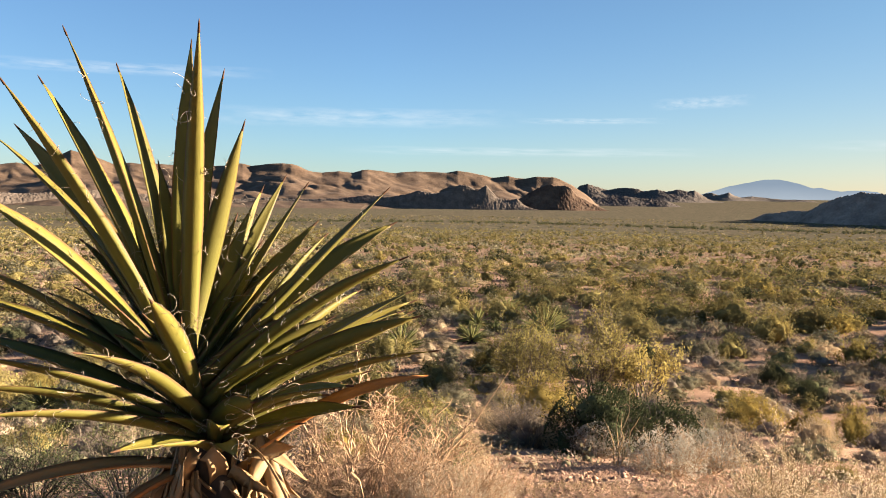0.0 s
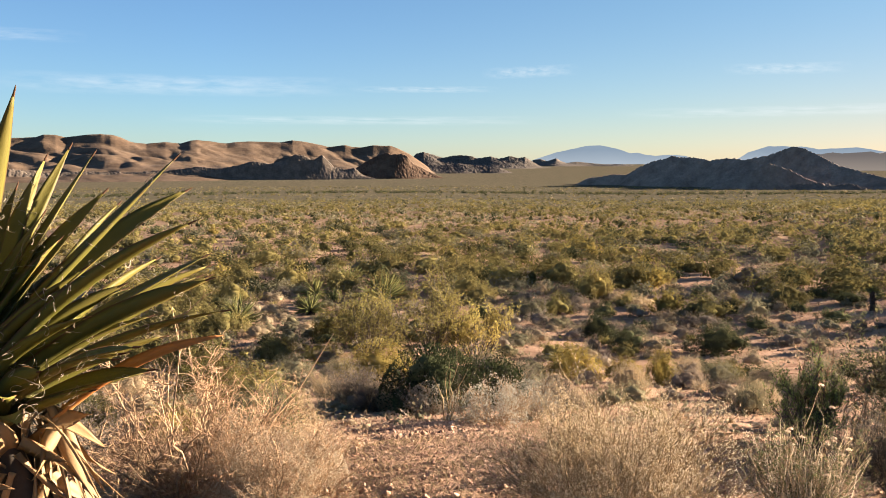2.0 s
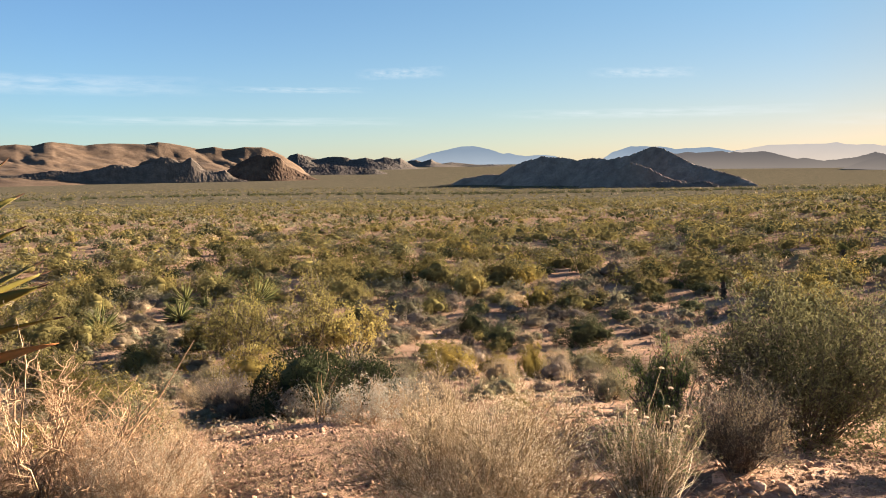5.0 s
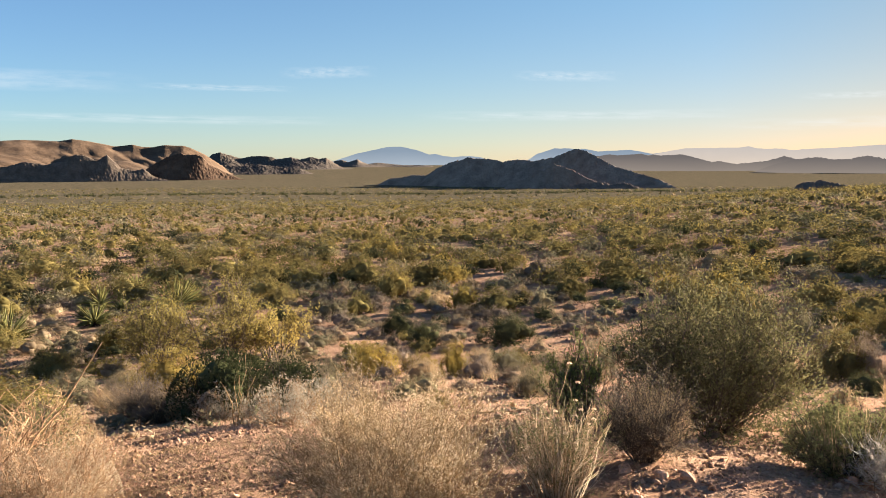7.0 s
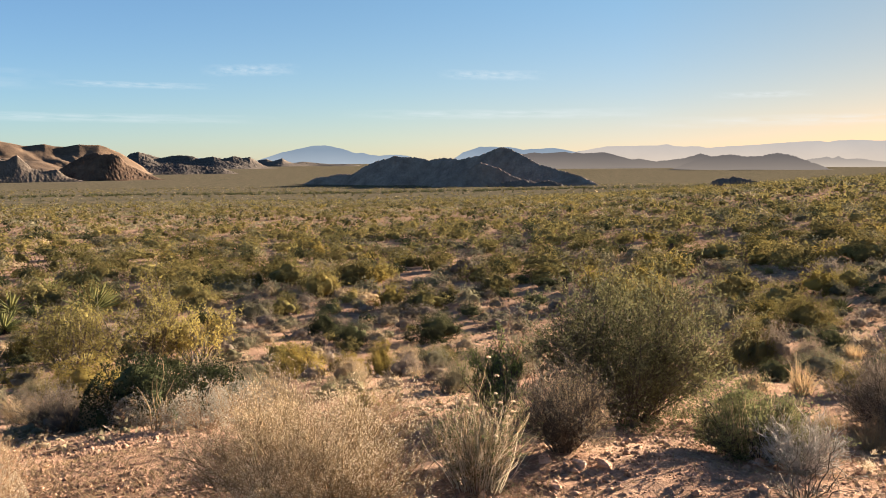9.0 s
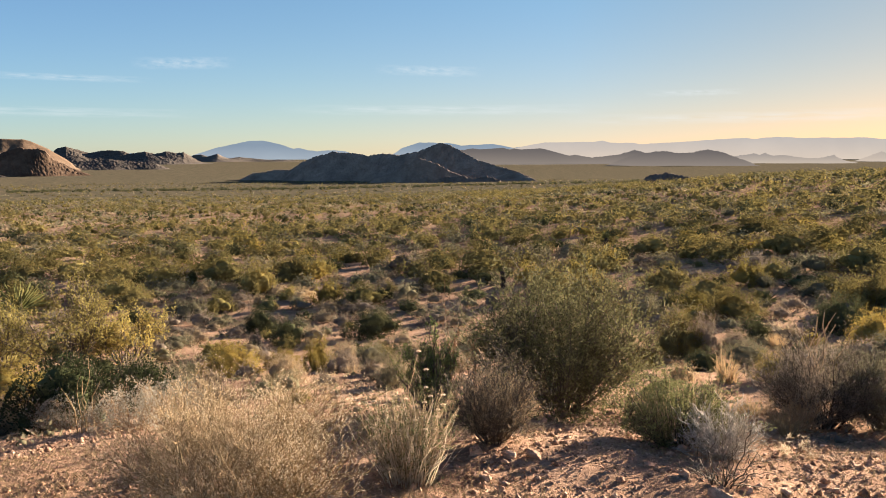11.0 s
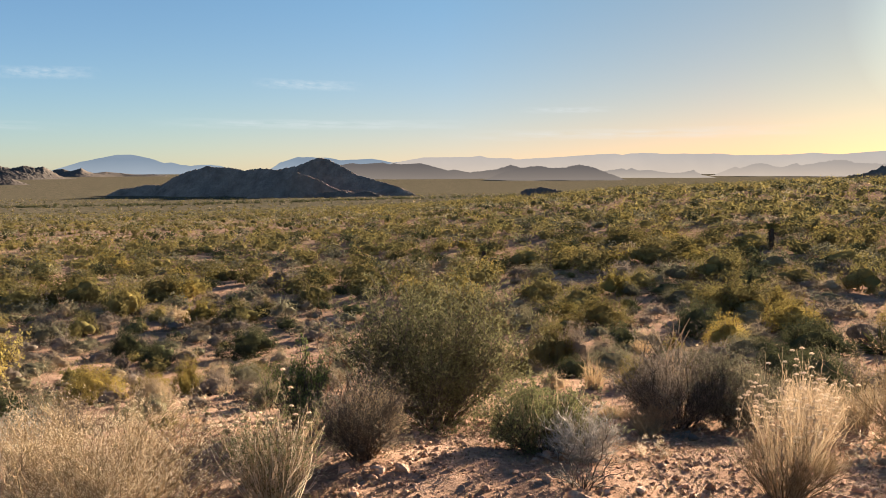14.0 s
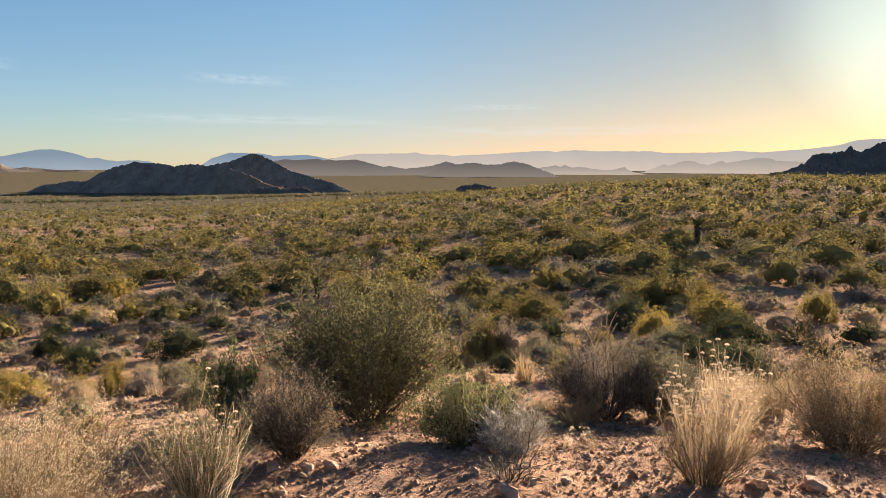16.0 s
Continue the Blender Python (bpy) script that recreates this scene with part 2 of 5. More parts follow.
# brighter copy of the golden leaf, low sun put into its colour
SUNLIT_GOLD = leaf_material("sunlit_golden_leaf", (0.209, 0.166, 0.056), (0.404, 0.325, 0.113), (0.299, 0.236, 0.077), .4)
WHITETWIG = twig_material("whitish_twig", (0.355, 0.296, 0.244), (0.577, 0.511, 0.429))
SILVER = leaf_material("silvery_leaf", (0.286, 0.252, 0.197), (0.487, 0.437, 0.353), (0.386, 0.344, 0.277), .3)
# varnished rock darkened further to stand in for shade on the foothills
SHADED_VARNISH = rock_material("shaded_varnish_rock", (0.058, 0.046, 0.039), (0.087, 0.070, 0.058), (0.118, 0.093, 0.078), .09, .6, .5)
BOULDER_ROCK = rock_material("boulder_rock", (0.119, 0.088, 0.070), (0.168, 0.127, 0.102), (0.216, 0.166, 0.134), .09, .6, .5)
# glows evenly in a haze tone, so flanks take neither sun nor shade
HAZE_GLOW = haze_glow_material("low_hills_haze_glow", (.036, .032, .031), (.064, .054, .047))


# ---- mesh tools ----
def mesh_np(name, verts, faces, material, smooth=False):
    """A mesh from arrays: verts (n, 3), faces a list of index arrays, each (m, k)."""
    me = bpy.data.meshes.new(name)
    verts = np.asarray(verts, np.float32)
    faces = [np.asarray(f, np.int32) for f in faces if len(f)]
    me.vertices.add(len(verts))
    me.vertices.foreach_set("co", verts.ravel())
    sizes = np.concatenate([np.full(len(f), f.shape[1], np.int32) for f in faces])
    me.loops.add(int(sizes.sum()))
    me.loops.foreach_set("vertex_index", np.concatenate([f.ravel() for f in faces]))
    me.polygons.add(len(sizes))
    me.polygons.foreach_set("loop_start", np.concatenate([[0], np.cumsum(sizes)[:-1]]).astype(np.int32))
    if smooth:
        me.polygons.foreach_set("use_smooth", np.ones(len(sizes), bool))
    me.update(calc_edges=True)
    me.materials.append(material)
    return me


def part(name, me, parent, label=""):
    ob = new(name, me)
    ob.parent = parent
    if label:
        ob["label"] = label
    return ob


def unit(v):
    return v / np.maximum(np.linalg.norm(v, axis=-1, keepdims=True), 1e-9)


def tubes(lines, radii, sides=3):
    """Tapered tubes along polylines (n, k, 3) with radii (n, k): verts, quads."""
    n, k, _ = lines.shape
    tangent = unit(np.gradient(lines, axis=1))
    side = unit(np.cross(tangent, np.array([.31, .52, .79])))
    up = np.cross(tangent, side)
    a = np.arange(sides) * 2 * np.pi / sides
    ring = np.cos(a)[:, None] * side[:, :, None] + np.sin(a)[:, None] * up[:, :, None]
    v = lines[:, :, None] + radii[:, :, None, None] * ring
    i = np.arange(n * k * sides).reshape(n, k, sides)
    q = np.stack([i[:, :-1], np.roll(i[:, :-1], -1, 2), np.roll(i[:, 1:], -1, 2), i[:, 1:]], -1)
    return v.reshape(-1, 3), q.reshape(-1, 4)


def ribbons(rng, lines, radii):
    """Flat stems and grass blades along polylines (n, k, 3): verts, quads."""
    n, k, _ = lines.shape
    tangent = unit(np.gradient(lines, axis=1))
    side = unit(np.cross(tangent, unit(rng.normal(size=(n, 1, 3))))) * radii[..., None]
    v = np.stack([lines - side, lines + side], 2)
    i = np.arange(n * k * 2).reshape(n, k, 2)
    q = np.stack([i[:, :-1, 0], i[:, :-1, 1], i[:, 1:, 1], i[:, 1:, 0]], -1)
    return v.reshape(-1, 3), q.reshape(-1, 4)


def blades(rng, at, along, length, width):
    """Small pointed leaves as folded quads: verts, quads."""
    n = len(at)
    side = unit(np.cross(along, unit(rng.normal(size=(n, 3)))))
    nrm = np.cross(along, side)
    length, width = np.broadcast_to(length, n)[:, None], np.broadcast_to(width, n)[:, None]
    mid = at + along * length * .55
    v = np.stack([at, mid + side * width / 2 + nrm * width * .15, at + along * length, mid - side * width / 2 + nrm * width * .15], 1)
    return v.reshape(-1, 3), np.arange(4 * n).reshape(n, 4)


def chips(rng, at, facing, length, width, along=None):
    """Leaf sprays as single pointed triangles that face outwards and point up and aside: verts, tris."""
    n = len(at)
    if along is None:
        along = np.array([0, 0, .7]) + .6 * rng.normal(size=(n, 3))
    along = unit(along - (along * facing).sum(-1, keepdims=True) * facing * .75)
    side = unit(np.cross(facing, along))
    length, width = np.broadcast_to(length, n)[:, None], np.broadcast_to(width, n)[:, None]
    v = np.stack([at - side * width / 2, at + side * width / 2, at + along * length], 1)
    return v.reshape(-1, 3), np.arange(3 * n).reshape(n, 3)


def lumps(rng, at, size, rough=.16):
    """Uneven twenty-sided lumps, the thick inside of a crown: at (n, 3), size (n, 3); verts, tris."""
    g = (1 + 5 ** .5) / 2
    v = unit(np.array([[-1, g, 0], [1, g, 0], [-1, -g, 0], [1, -g, 0], [0, -1, g], [0, 1, g], [0, -1, -g], [0, 1, -g], [g, 0, -1], [g, 0, 1], [-g, 0, -1], [-g, 0, 1]], float))
    t = np.array([[0, 11, 5], [0, 5, 1], [0, 1, 7], [0, 7, 10], [0, 10, 11], [1, 5, 9], [5, 11, 4], [11, 10, 2], [10, 7, 6], [7, 1, 8],
                  [3, 9, 4], [3, 4, 2], [3, 2, 6], [3, 6, 8], [3, 8, 9], [4, 9, 5], [2, 4, 11], [6, 2, 10], [8, 6, 7], [9, 8, 1]])
    n = len(at)
    p = at[:, None] + v[None] * size[:, None] * (1 + rough * rng.normal(size=(n, 12, 1)))
    return p.reshape(-1, 3), (np.arange(n)[:, None, None] * 12 + t[None]).reshape(-1, 3)


def stems_from(rng, n, height, spread, k=6, wob=.05, foot=.05, lift=.0, even=.5):
    """Main stems from a root crown; returns (n, k, 3)."""
    az, u = rng.uniform(0, 2 * np.pi, n), rng.uniform(0, 1, n) ** even
    tilt = spread * u
    way = np.stack([np.sin(tilt) * np.cos(az), np.sin(tilt) * np.sin(az), np.cos(tilt)], -1)
    size = height * rng.uniform(.72, 1.05, n) * (1 - .25 * u)
    s = np.linspace(0, 1, k)
    base = foot * np.sqrt(rng.uniform(0, 1, n))[:, None] * np.stack([np.cos(az), np.sin(az), 0 * az], -1)
    p = base[:, None] + way[:, None] * (s * size[:, None])[..., None]
    p[..., 2] += lift * size[:, None] * s ** 2
    p += np.cumsum(rng.normal(size=(n, k, 3)), 1) * (wob * size[:, None, None] / k * s[None, :, None] ** .5)
    p[:, 0, 2] = -.03
    return p


def twigs_from(rng, lines, n, low, size, angle, k=4, up=.25, wob=.1):
    """Side twigs off polylines; returns (n, k, 3)."""
    m, kk, _ = lines.shape
    i, f = rng.integers(0, m, n), rng.uniform(low, 1, n) * (kk - 1.001)
    j = f.astype(int)
    w = (f - j)[:, None]
    at = lines[i, j] * (1 - w) + lines[i, j + 1] * w
    way = unit(unit(lines[i, j + 1] - lines[i, j]) + angle * rng.normal(size=(n, 3)) + np.array([0, 0, up]))
    ln = size * rng.uniform(.5, 1.2, n)
    s = np.linspace(0, 1, k)
    p = at[:, None] + way[:, None] * (s * ln[:, None])[..., None]
    p += np.cumsum(rng.normal(size=(n, k, 3)), 1) * (wob * ln[:, None, None] / k) * (s > 0)[None, :, None]
    return p


def leaves_on(rng, lines, n, low, length, width, angle=.9, loose=.01):
    m, k, _ = lines.shape
    i, f = rng.integers(0, m, n), rng.uniform(low, 1, n) * (k - 1.001)
    j = f.astype(int)
    w = (f - j)[:, None]
    at = lines[i, j] * (1 - w) + lines[i, j + 1] * w + rng.normal(size=(n, 3)) * loose
    way = unit(unit(lines[i, j + 1] - lines[i, j]) + angle * rng.normal(size=(n, 3)))
    return blades(rng, at, way, length * rng.uniform(.6, 1.3, n), width * rng.uniform(.7, 1.2, n))


def joined(*pieces):
    vs, fs, o = [], [], 0
    for v, f in pieces:
        vs.append(v)
        fs.append(f + o)
        o += len(v)
    return np.concatenate(vs), np.concatenate(fs)


def taper(n, k, thick, thin, rng):
    return np.linspace(thick, thin, k)[None] * rng.uniform(.7, 1.3, n)[:, None]


def plant(name, label, category, x, y, pieces, group="", sink=.0, turn=0.0, scale=1.0):
    """An Empty at the foot of a plant with its parts: pieces are (part name, mesh, label)."""
    top = tagged(new(name), label, category, group)
    top.matrix_basis = Matrix.LocRotScale((x, y, float(land(x, y)) - sink), Euler((0, 0, turn)), (scale,) * 3)
    for pn, me, lb, *at in pieces:
        ob = part(pn, me, top, lb)
        if at:
            ob.location = at[0]
    return top


def dome_leaves(rng, n, height, wide, length, width, lumps=26, low=.10):
    """Leaves in loose clumps over a rounded crown, with gaps between the clumps."""
    o = unit(rng.normal(size=(lumps, 3)))
    o[:, 2] = np.abs(o[:, 2]) ** .8
    o *= rng.uniform(.55, 1, (lumps, 1))
    i = rng.integers(0, lumps, n)
    spot = o[i] + rng.normal(size=(n, 3)) * np.array([.17, .17, .13])
    spot[:, 2] = np.abs(spot[:, 2])
    size = np.linalg.norm(spot, axis=1, keepdims=True)
    spot = np.where(size > 1.05, spot / size * 1.05, spot)
    at = spot * np.array([wide / 2, wide / 2, height * (1 - low) * .93]) + (0, 0, height * low)
    way = unit(spot * .7 + (0, 0, .5) + .75 * rng.normal(size=(n, 3)))
    return blades(rng, at, way, length * rng.uniform(.6, 1.3, n), width * rng.uniform(.7, 1.2, n))


def mid_meshes(seed, stems, twigs, leaves, leaf, wood, leafmat, wide=1.5, light=0, rag=.12, upright=.5, fan=.93, round_top=.7):
    """A bush one metre high: a fan of stems from one root, side twigs, and small leaves in sprays along the twigs."""
    rng = np.random.default_rng(seed)
    if light == 1:
        stems, twigs, leaves, leaf = int(stems * .6), int(twigs * .25), int(leaves * .25), (leaf[0] * 1.5, leaf[1] * 1.35)
    elif light == 2:
        stems, twigs, leaves, leaf = stems // 3, twigs // 8, int(leaves * .10), (leaf[0] * 2.0, leaf[1] * 2.2)
    ph = rng.uniform(0, 6.28, 4)

    def swell(az, h):
        """How far the crown reaches in a direction."""
        return .86 + rag * (np.sin(2 * az + ph[0]) + .8 * np.sin(3 * az + ph[1] + 2 * h) + .7 * np.sin(5 * az + ph[2] - 3 * h))

    az, v = rng.uniform(0, 2 * np.pi, stems), rng.uniform(0, 1, stems) ** .5
    h = np.cos(v * np.pi / 2 * fan) * rng.uniform(.8, 1.04, stems)
    tip = np.stack([np.cos(az) * v * wide / 2, np.sin(az) * v * wide / 2, .96 * np.maximum(h, .13)], -1) * swell(az, h)[:, None]
    root = .09 * wide * np.sqrt(rng.uniform(0, 1, stems))[:, None] * np.stack([np.cos(az), np.sin(az), 0 * az], -1)
    t = np.linspace(0, 1, 5)[None, :, None]
    bow = np.stack([np.cos(az) * v * .10, np.sin(az) * v * .10, -.06 * v], -1)[:, None] * wide * np.sin(t * np.pi)
    a = root[:, None] + (tip - root)[:, None] * t + bow + np.cumsum(rng.normal(size=(stems, 5, 3)), 1) * .02 * t
    b = twigs_from(rng, a, twigs, .18, .27, .42, 4, upright, .45)
    c = np.concatenate([twigs_from(rng, a, twigs, .35, .15, .5, 4, upright, .3), b, twigs_from(rng, a, twigs // 2, .1, .22, .8, 4, .3, .3)])
    woody = [tubes(a, taper(len(a), 5, .011, .003, rng)), ribbons(rng, b, taper(len(b), 4, .0045, .0018, rng))]
    vv, ff = joined(*woody)
    out = [("branchwork", mesh_np("branchwork", vv, [ff], wood), "")]
    m, k, _ = c.shape
    i, w = rng.integers(0, m, leaves), rng.uniform(.15, 1, leaves) * (k - 1.001)
    j = w.astype(int)
    w = (w - j)[:, None]
    at = c[i, j] * (1 - w) + c[i, j + 1] * w + rng.normal(size=(leaves, 3)) * (.022, .022, .018)
    at[:, 2] = np.abs(at[:, 2]) + .01
    out_way = unit(at - np.array([0, 0, .25]))
    along = unit(out_way * .6 + (0, 0, upright) + .6 * rng.normal(size=(leaves, 3)))
    v, f = chips(rng, at, unit(out_way + .5 * unit(rng.normal(size=(leaves, 3)))), leaf[0] * rng.uniform(.6, 1.5, leaves), leaf[1] * rng.uniform(.6, 1.2, leaves), along)
    if round_top:
        # the rounded outside of the crown, in small tufts
        n = int(leaves * round_top)
        tuft = unit(rng.normal(size=(34, 3)))
        tuft = np.abs(tuft * (0, 0, 1)) + tuft * (1, 1, 0)
        tuft *= rng.uniform(.74, 1, (34, 1))
        spot = tuft[rng.integers(0, 34, n)] + rng.normal(size=(n, 3)) * .11
        spot[:, 2] = np.abs(spot[:, 2])
        at = spot * (wide * .44, wide * .44, .86) + (0, 0, .05)
        core = np.array([(.13, .02, .3), (-.10, .11, .33), (-.04, -.13, .28), (0, 0, .46)]) * (wide, wide, 1)
        v, f = joined((v, f), lumps(rng, core, np.tile((wide * .165, wide * .165, .2), (4, 1)), .2), chips(rng, at, unit(spot + .45 * unit(rng.normal(size=(n, 3)))), leaf[0] * rng.uniform(.6, 1.3, n), leaf[1] * rng.uniform(.6, 1.2, n)))
    out.append(("foliage", mesh_np("foliage", v, [f], leafmat), ""))
    return out


def shrub_meshes(seed, height, spread, stems, twigs, sprigs, leaves, leaf, wood, leafmat, wob=.25, thick=.009, angle=.5, low=.25, up=.25, loose=.012, lift=0.0, foot=.06, twig_len=.35, even=.5, dome=.0, split=False, full=0):
    """Stems with side twigs and sprigs, and the leaves on them. leaf: (length, width)."""
    rng = np.random.default_rng(seed)
    a = stems_from(rng, stems, height, spread, 7, wob, foot, lift, even)
    b = twigs_from(rng, a, twigs, low, height * twig_len, angle, 5, up, .5)
    c = twigs_from(rng, b, sprigs, .2, height * twig_len * .45, angle * 1.2, 3, up, .5)
    thin = thick * .12
    main = tubes(a, taper(len(a), 7, thick, thin * 2.2, rng), 3)
    side = [tubes(b, taper(len(b), 5, thick * .4, thin * 1.2, rng)), tubes(c, taper(len(c), 3, thick * .2, thin, rng))]
    out = []
    if split:
        per = len(main[0]) // len(a)
        for i in range(len(a)):
            out.append(("stem", mesh_np("stem", main[0][i * per:(i + 1) * per], [main[1][:len(main[1]) // len(a)]], wood), ""))
        v, f = joined(*side)
    else:
        v, f = joined(main, *side)
    out.append(("branchwork", mesh_np("branchwork", v, [f], wood), ""))
    if leaves:
        n0, n1 = int(leaves * (1 - dome) * .75), int(leaves * (1 - dome) * .25)
        sets = [leaves_on(rng, c, n0, .1, leaf[0], leaf[1], .9, loose), leaves_on(rng, b, n1, .35, leaf[0], leaf[1], .9, loose)]
        if dome:
            wide = 2 * height * math.sin(min(spread, 1.45)) * .82
            sets.append(dome_leaves(rng, leaves - n0 - n1, height, wide, leaf[0], leaf[1]))
        v, f = joined(*sets)
        if full:
            wide = height * math.sin(min(spread, 1.45)) * .82
            c = unit(rng.normal(size=(30, 3)))
            c[:, 2] = np.abs(c[:, 2])
            shape = np.array([wide, wide, height * .86])
            lv, lf = lumps(rng, c * rng.uniform(.3, .72, (30, 1)) * shape + (0, 0, height * .08), np.tile(shape * full, (30, 1)))
            out.append(("inner_foliage", mesh_np("inner_foliage", lv, [lf], leafmat), ""))
        out.append(("foliage", mesh_np("foliage", v, [f], leafmat), ""))
    return out


def grass_meshes(seed, height, blades_n, spread, mat, width=.004, droop=.3, name="tuft"):
    rng = np.random.default_rng(seed)
    p = stems_from(rng, blades_n, height, spread, 5, .25, height * .25, -droop, .7)
    v, f = ribbons(rng, p, taper(len(p), 5, width * 1.2, width * .25, rng))
    return [(name, mesh_np(name, v, [f], mat), "")]


def grain(x, y, seed=0):
    """Smooth value noise, 0 to 1."""
    xi, yi = np.floor(x), np.floor(y)
    fx, fy = x - xi, y - yi
    fx, fy = fx * fx * (3 - 2 * fx), fy * fy * (3 - 2 * fy)

    def h(a, b):
        s = np.sin(a * 127.1 + b * 311.7 + seed * 74.7) * 43758.5453
        return s - np.floor(s)

    return (h(xi, yi) * (1 - fx) + h(xi + 1, yi) * fx) * (1 - fy) + (h(xi, yi + 1) * (1 - fx) + h(xi + 1, yi + 1) * fx) * fy


def ridged(x, y, seed=0, octaves=5):
    """Ridged noise, 0 to 1, for spurs and gullies."""
    out, amp, total = 0, 1.0, 0
    for o in range(octaves):
        out = out + amp * (1 - np.abs(2 * grain(x, y, seed + o) - 1))
        total += amp
        x, y, amp = x * 2.03 + 5.2, y * 2.03 - 3.1, amp * .5
    return out / total


# ---- ground ----
def soil(x, y):
    """Height of the soil with its small rises and runnels."""
    r = np.hypot(x, y)
    near = ease(.5, 2, r) * (1 - ease(30, 80, r))
    return land(x, y) + near * (.035 * (ridged(x * 1.7, y * 1.7, 3, 2) - .5) + .022 * (grain(x * 4.3, y * 4.3, 8) - .5))


def build_ground():
    az = np.radians(np.concatenate([np.arange(-45, 95, .55), np.arange(95, 315, 4)]))
    r = np.concatenate([[0.02], np.linspace(.6, 1.9, 10), np.arange(2, 8, .075), np.exp(np.linspace(math.log(8), math.log(4950), 120))])
    x, y = np.outer(r, np.sin(az)), np.outer(r, np.cos(az))
    z = soil(x, y)
    i = np.arange(x.size).reshape(x.shape)
    q = np.stack([i[:-1], np.roll(i[:-1], -1, 1), np.roll(i[1:], -1, 1), i[1:]], -1)[..., ::-1]
    me = mesh_np("ground", np.stack([x, y, z], -1).reshape(-1, 3), [q.reshape(-1, 4), i[0][::-1][None]], SOIL, True)
    return tagged(new("ground", me), "pinkish gravelly desert soil sloping into a wide plain", "ground", kind="structure")


build_ground()


def billow(x, y, seed=0, octaves=4):
    """Rounded swells with creases between them, 0 to 1."""
    out, amp, total = 0, 1.0, 0
    for o in range(octaves):
        g = 2 * grain(x, y, seed + o) - 1
        out = out + amp * np.sqrt(g * g + .004)
        total += amp
        x, y, amp = (.8 * x - .6 * y) * 2.07 + 3.7, (.6 * x + .8 * y) * 2.07 - 6.1, amp * .42
    return np.tanh(1.7 * out / total)


def boulders(x, y, size, seed=0):
    """Rounded blocks crowding one another, 0 to 1."""
    gx, gy, best = np.floor(x / size), np.floor(y / size), np.zeros_like(x)
    for i in (-1, 0, 1):
        for j in (-1, 0, 1):
            cx, cy = gx + i, gy + j
            h = np.sin(cx * 127.1 + cy * 311.7 + seed * 17.3) * 43758.5453
            h = h - np.floor(h)
            k = np.sin(cx * 269.5 + cy * 183.3 + seed * 9.1) * 24634.6345
            k = k - np.floor(k)
            d2 = ((x / size - cx - .15 - .7 * h) ** 2 + (y / size - cy - .15 - .7 * k) ** 2) / (.35 + .65 * h) ** 2
            best = np.maximum(best, np.sqrt(np.maximum(0, 1 - 1.6 * d2)) * (.35 + .65 * k))
    return best


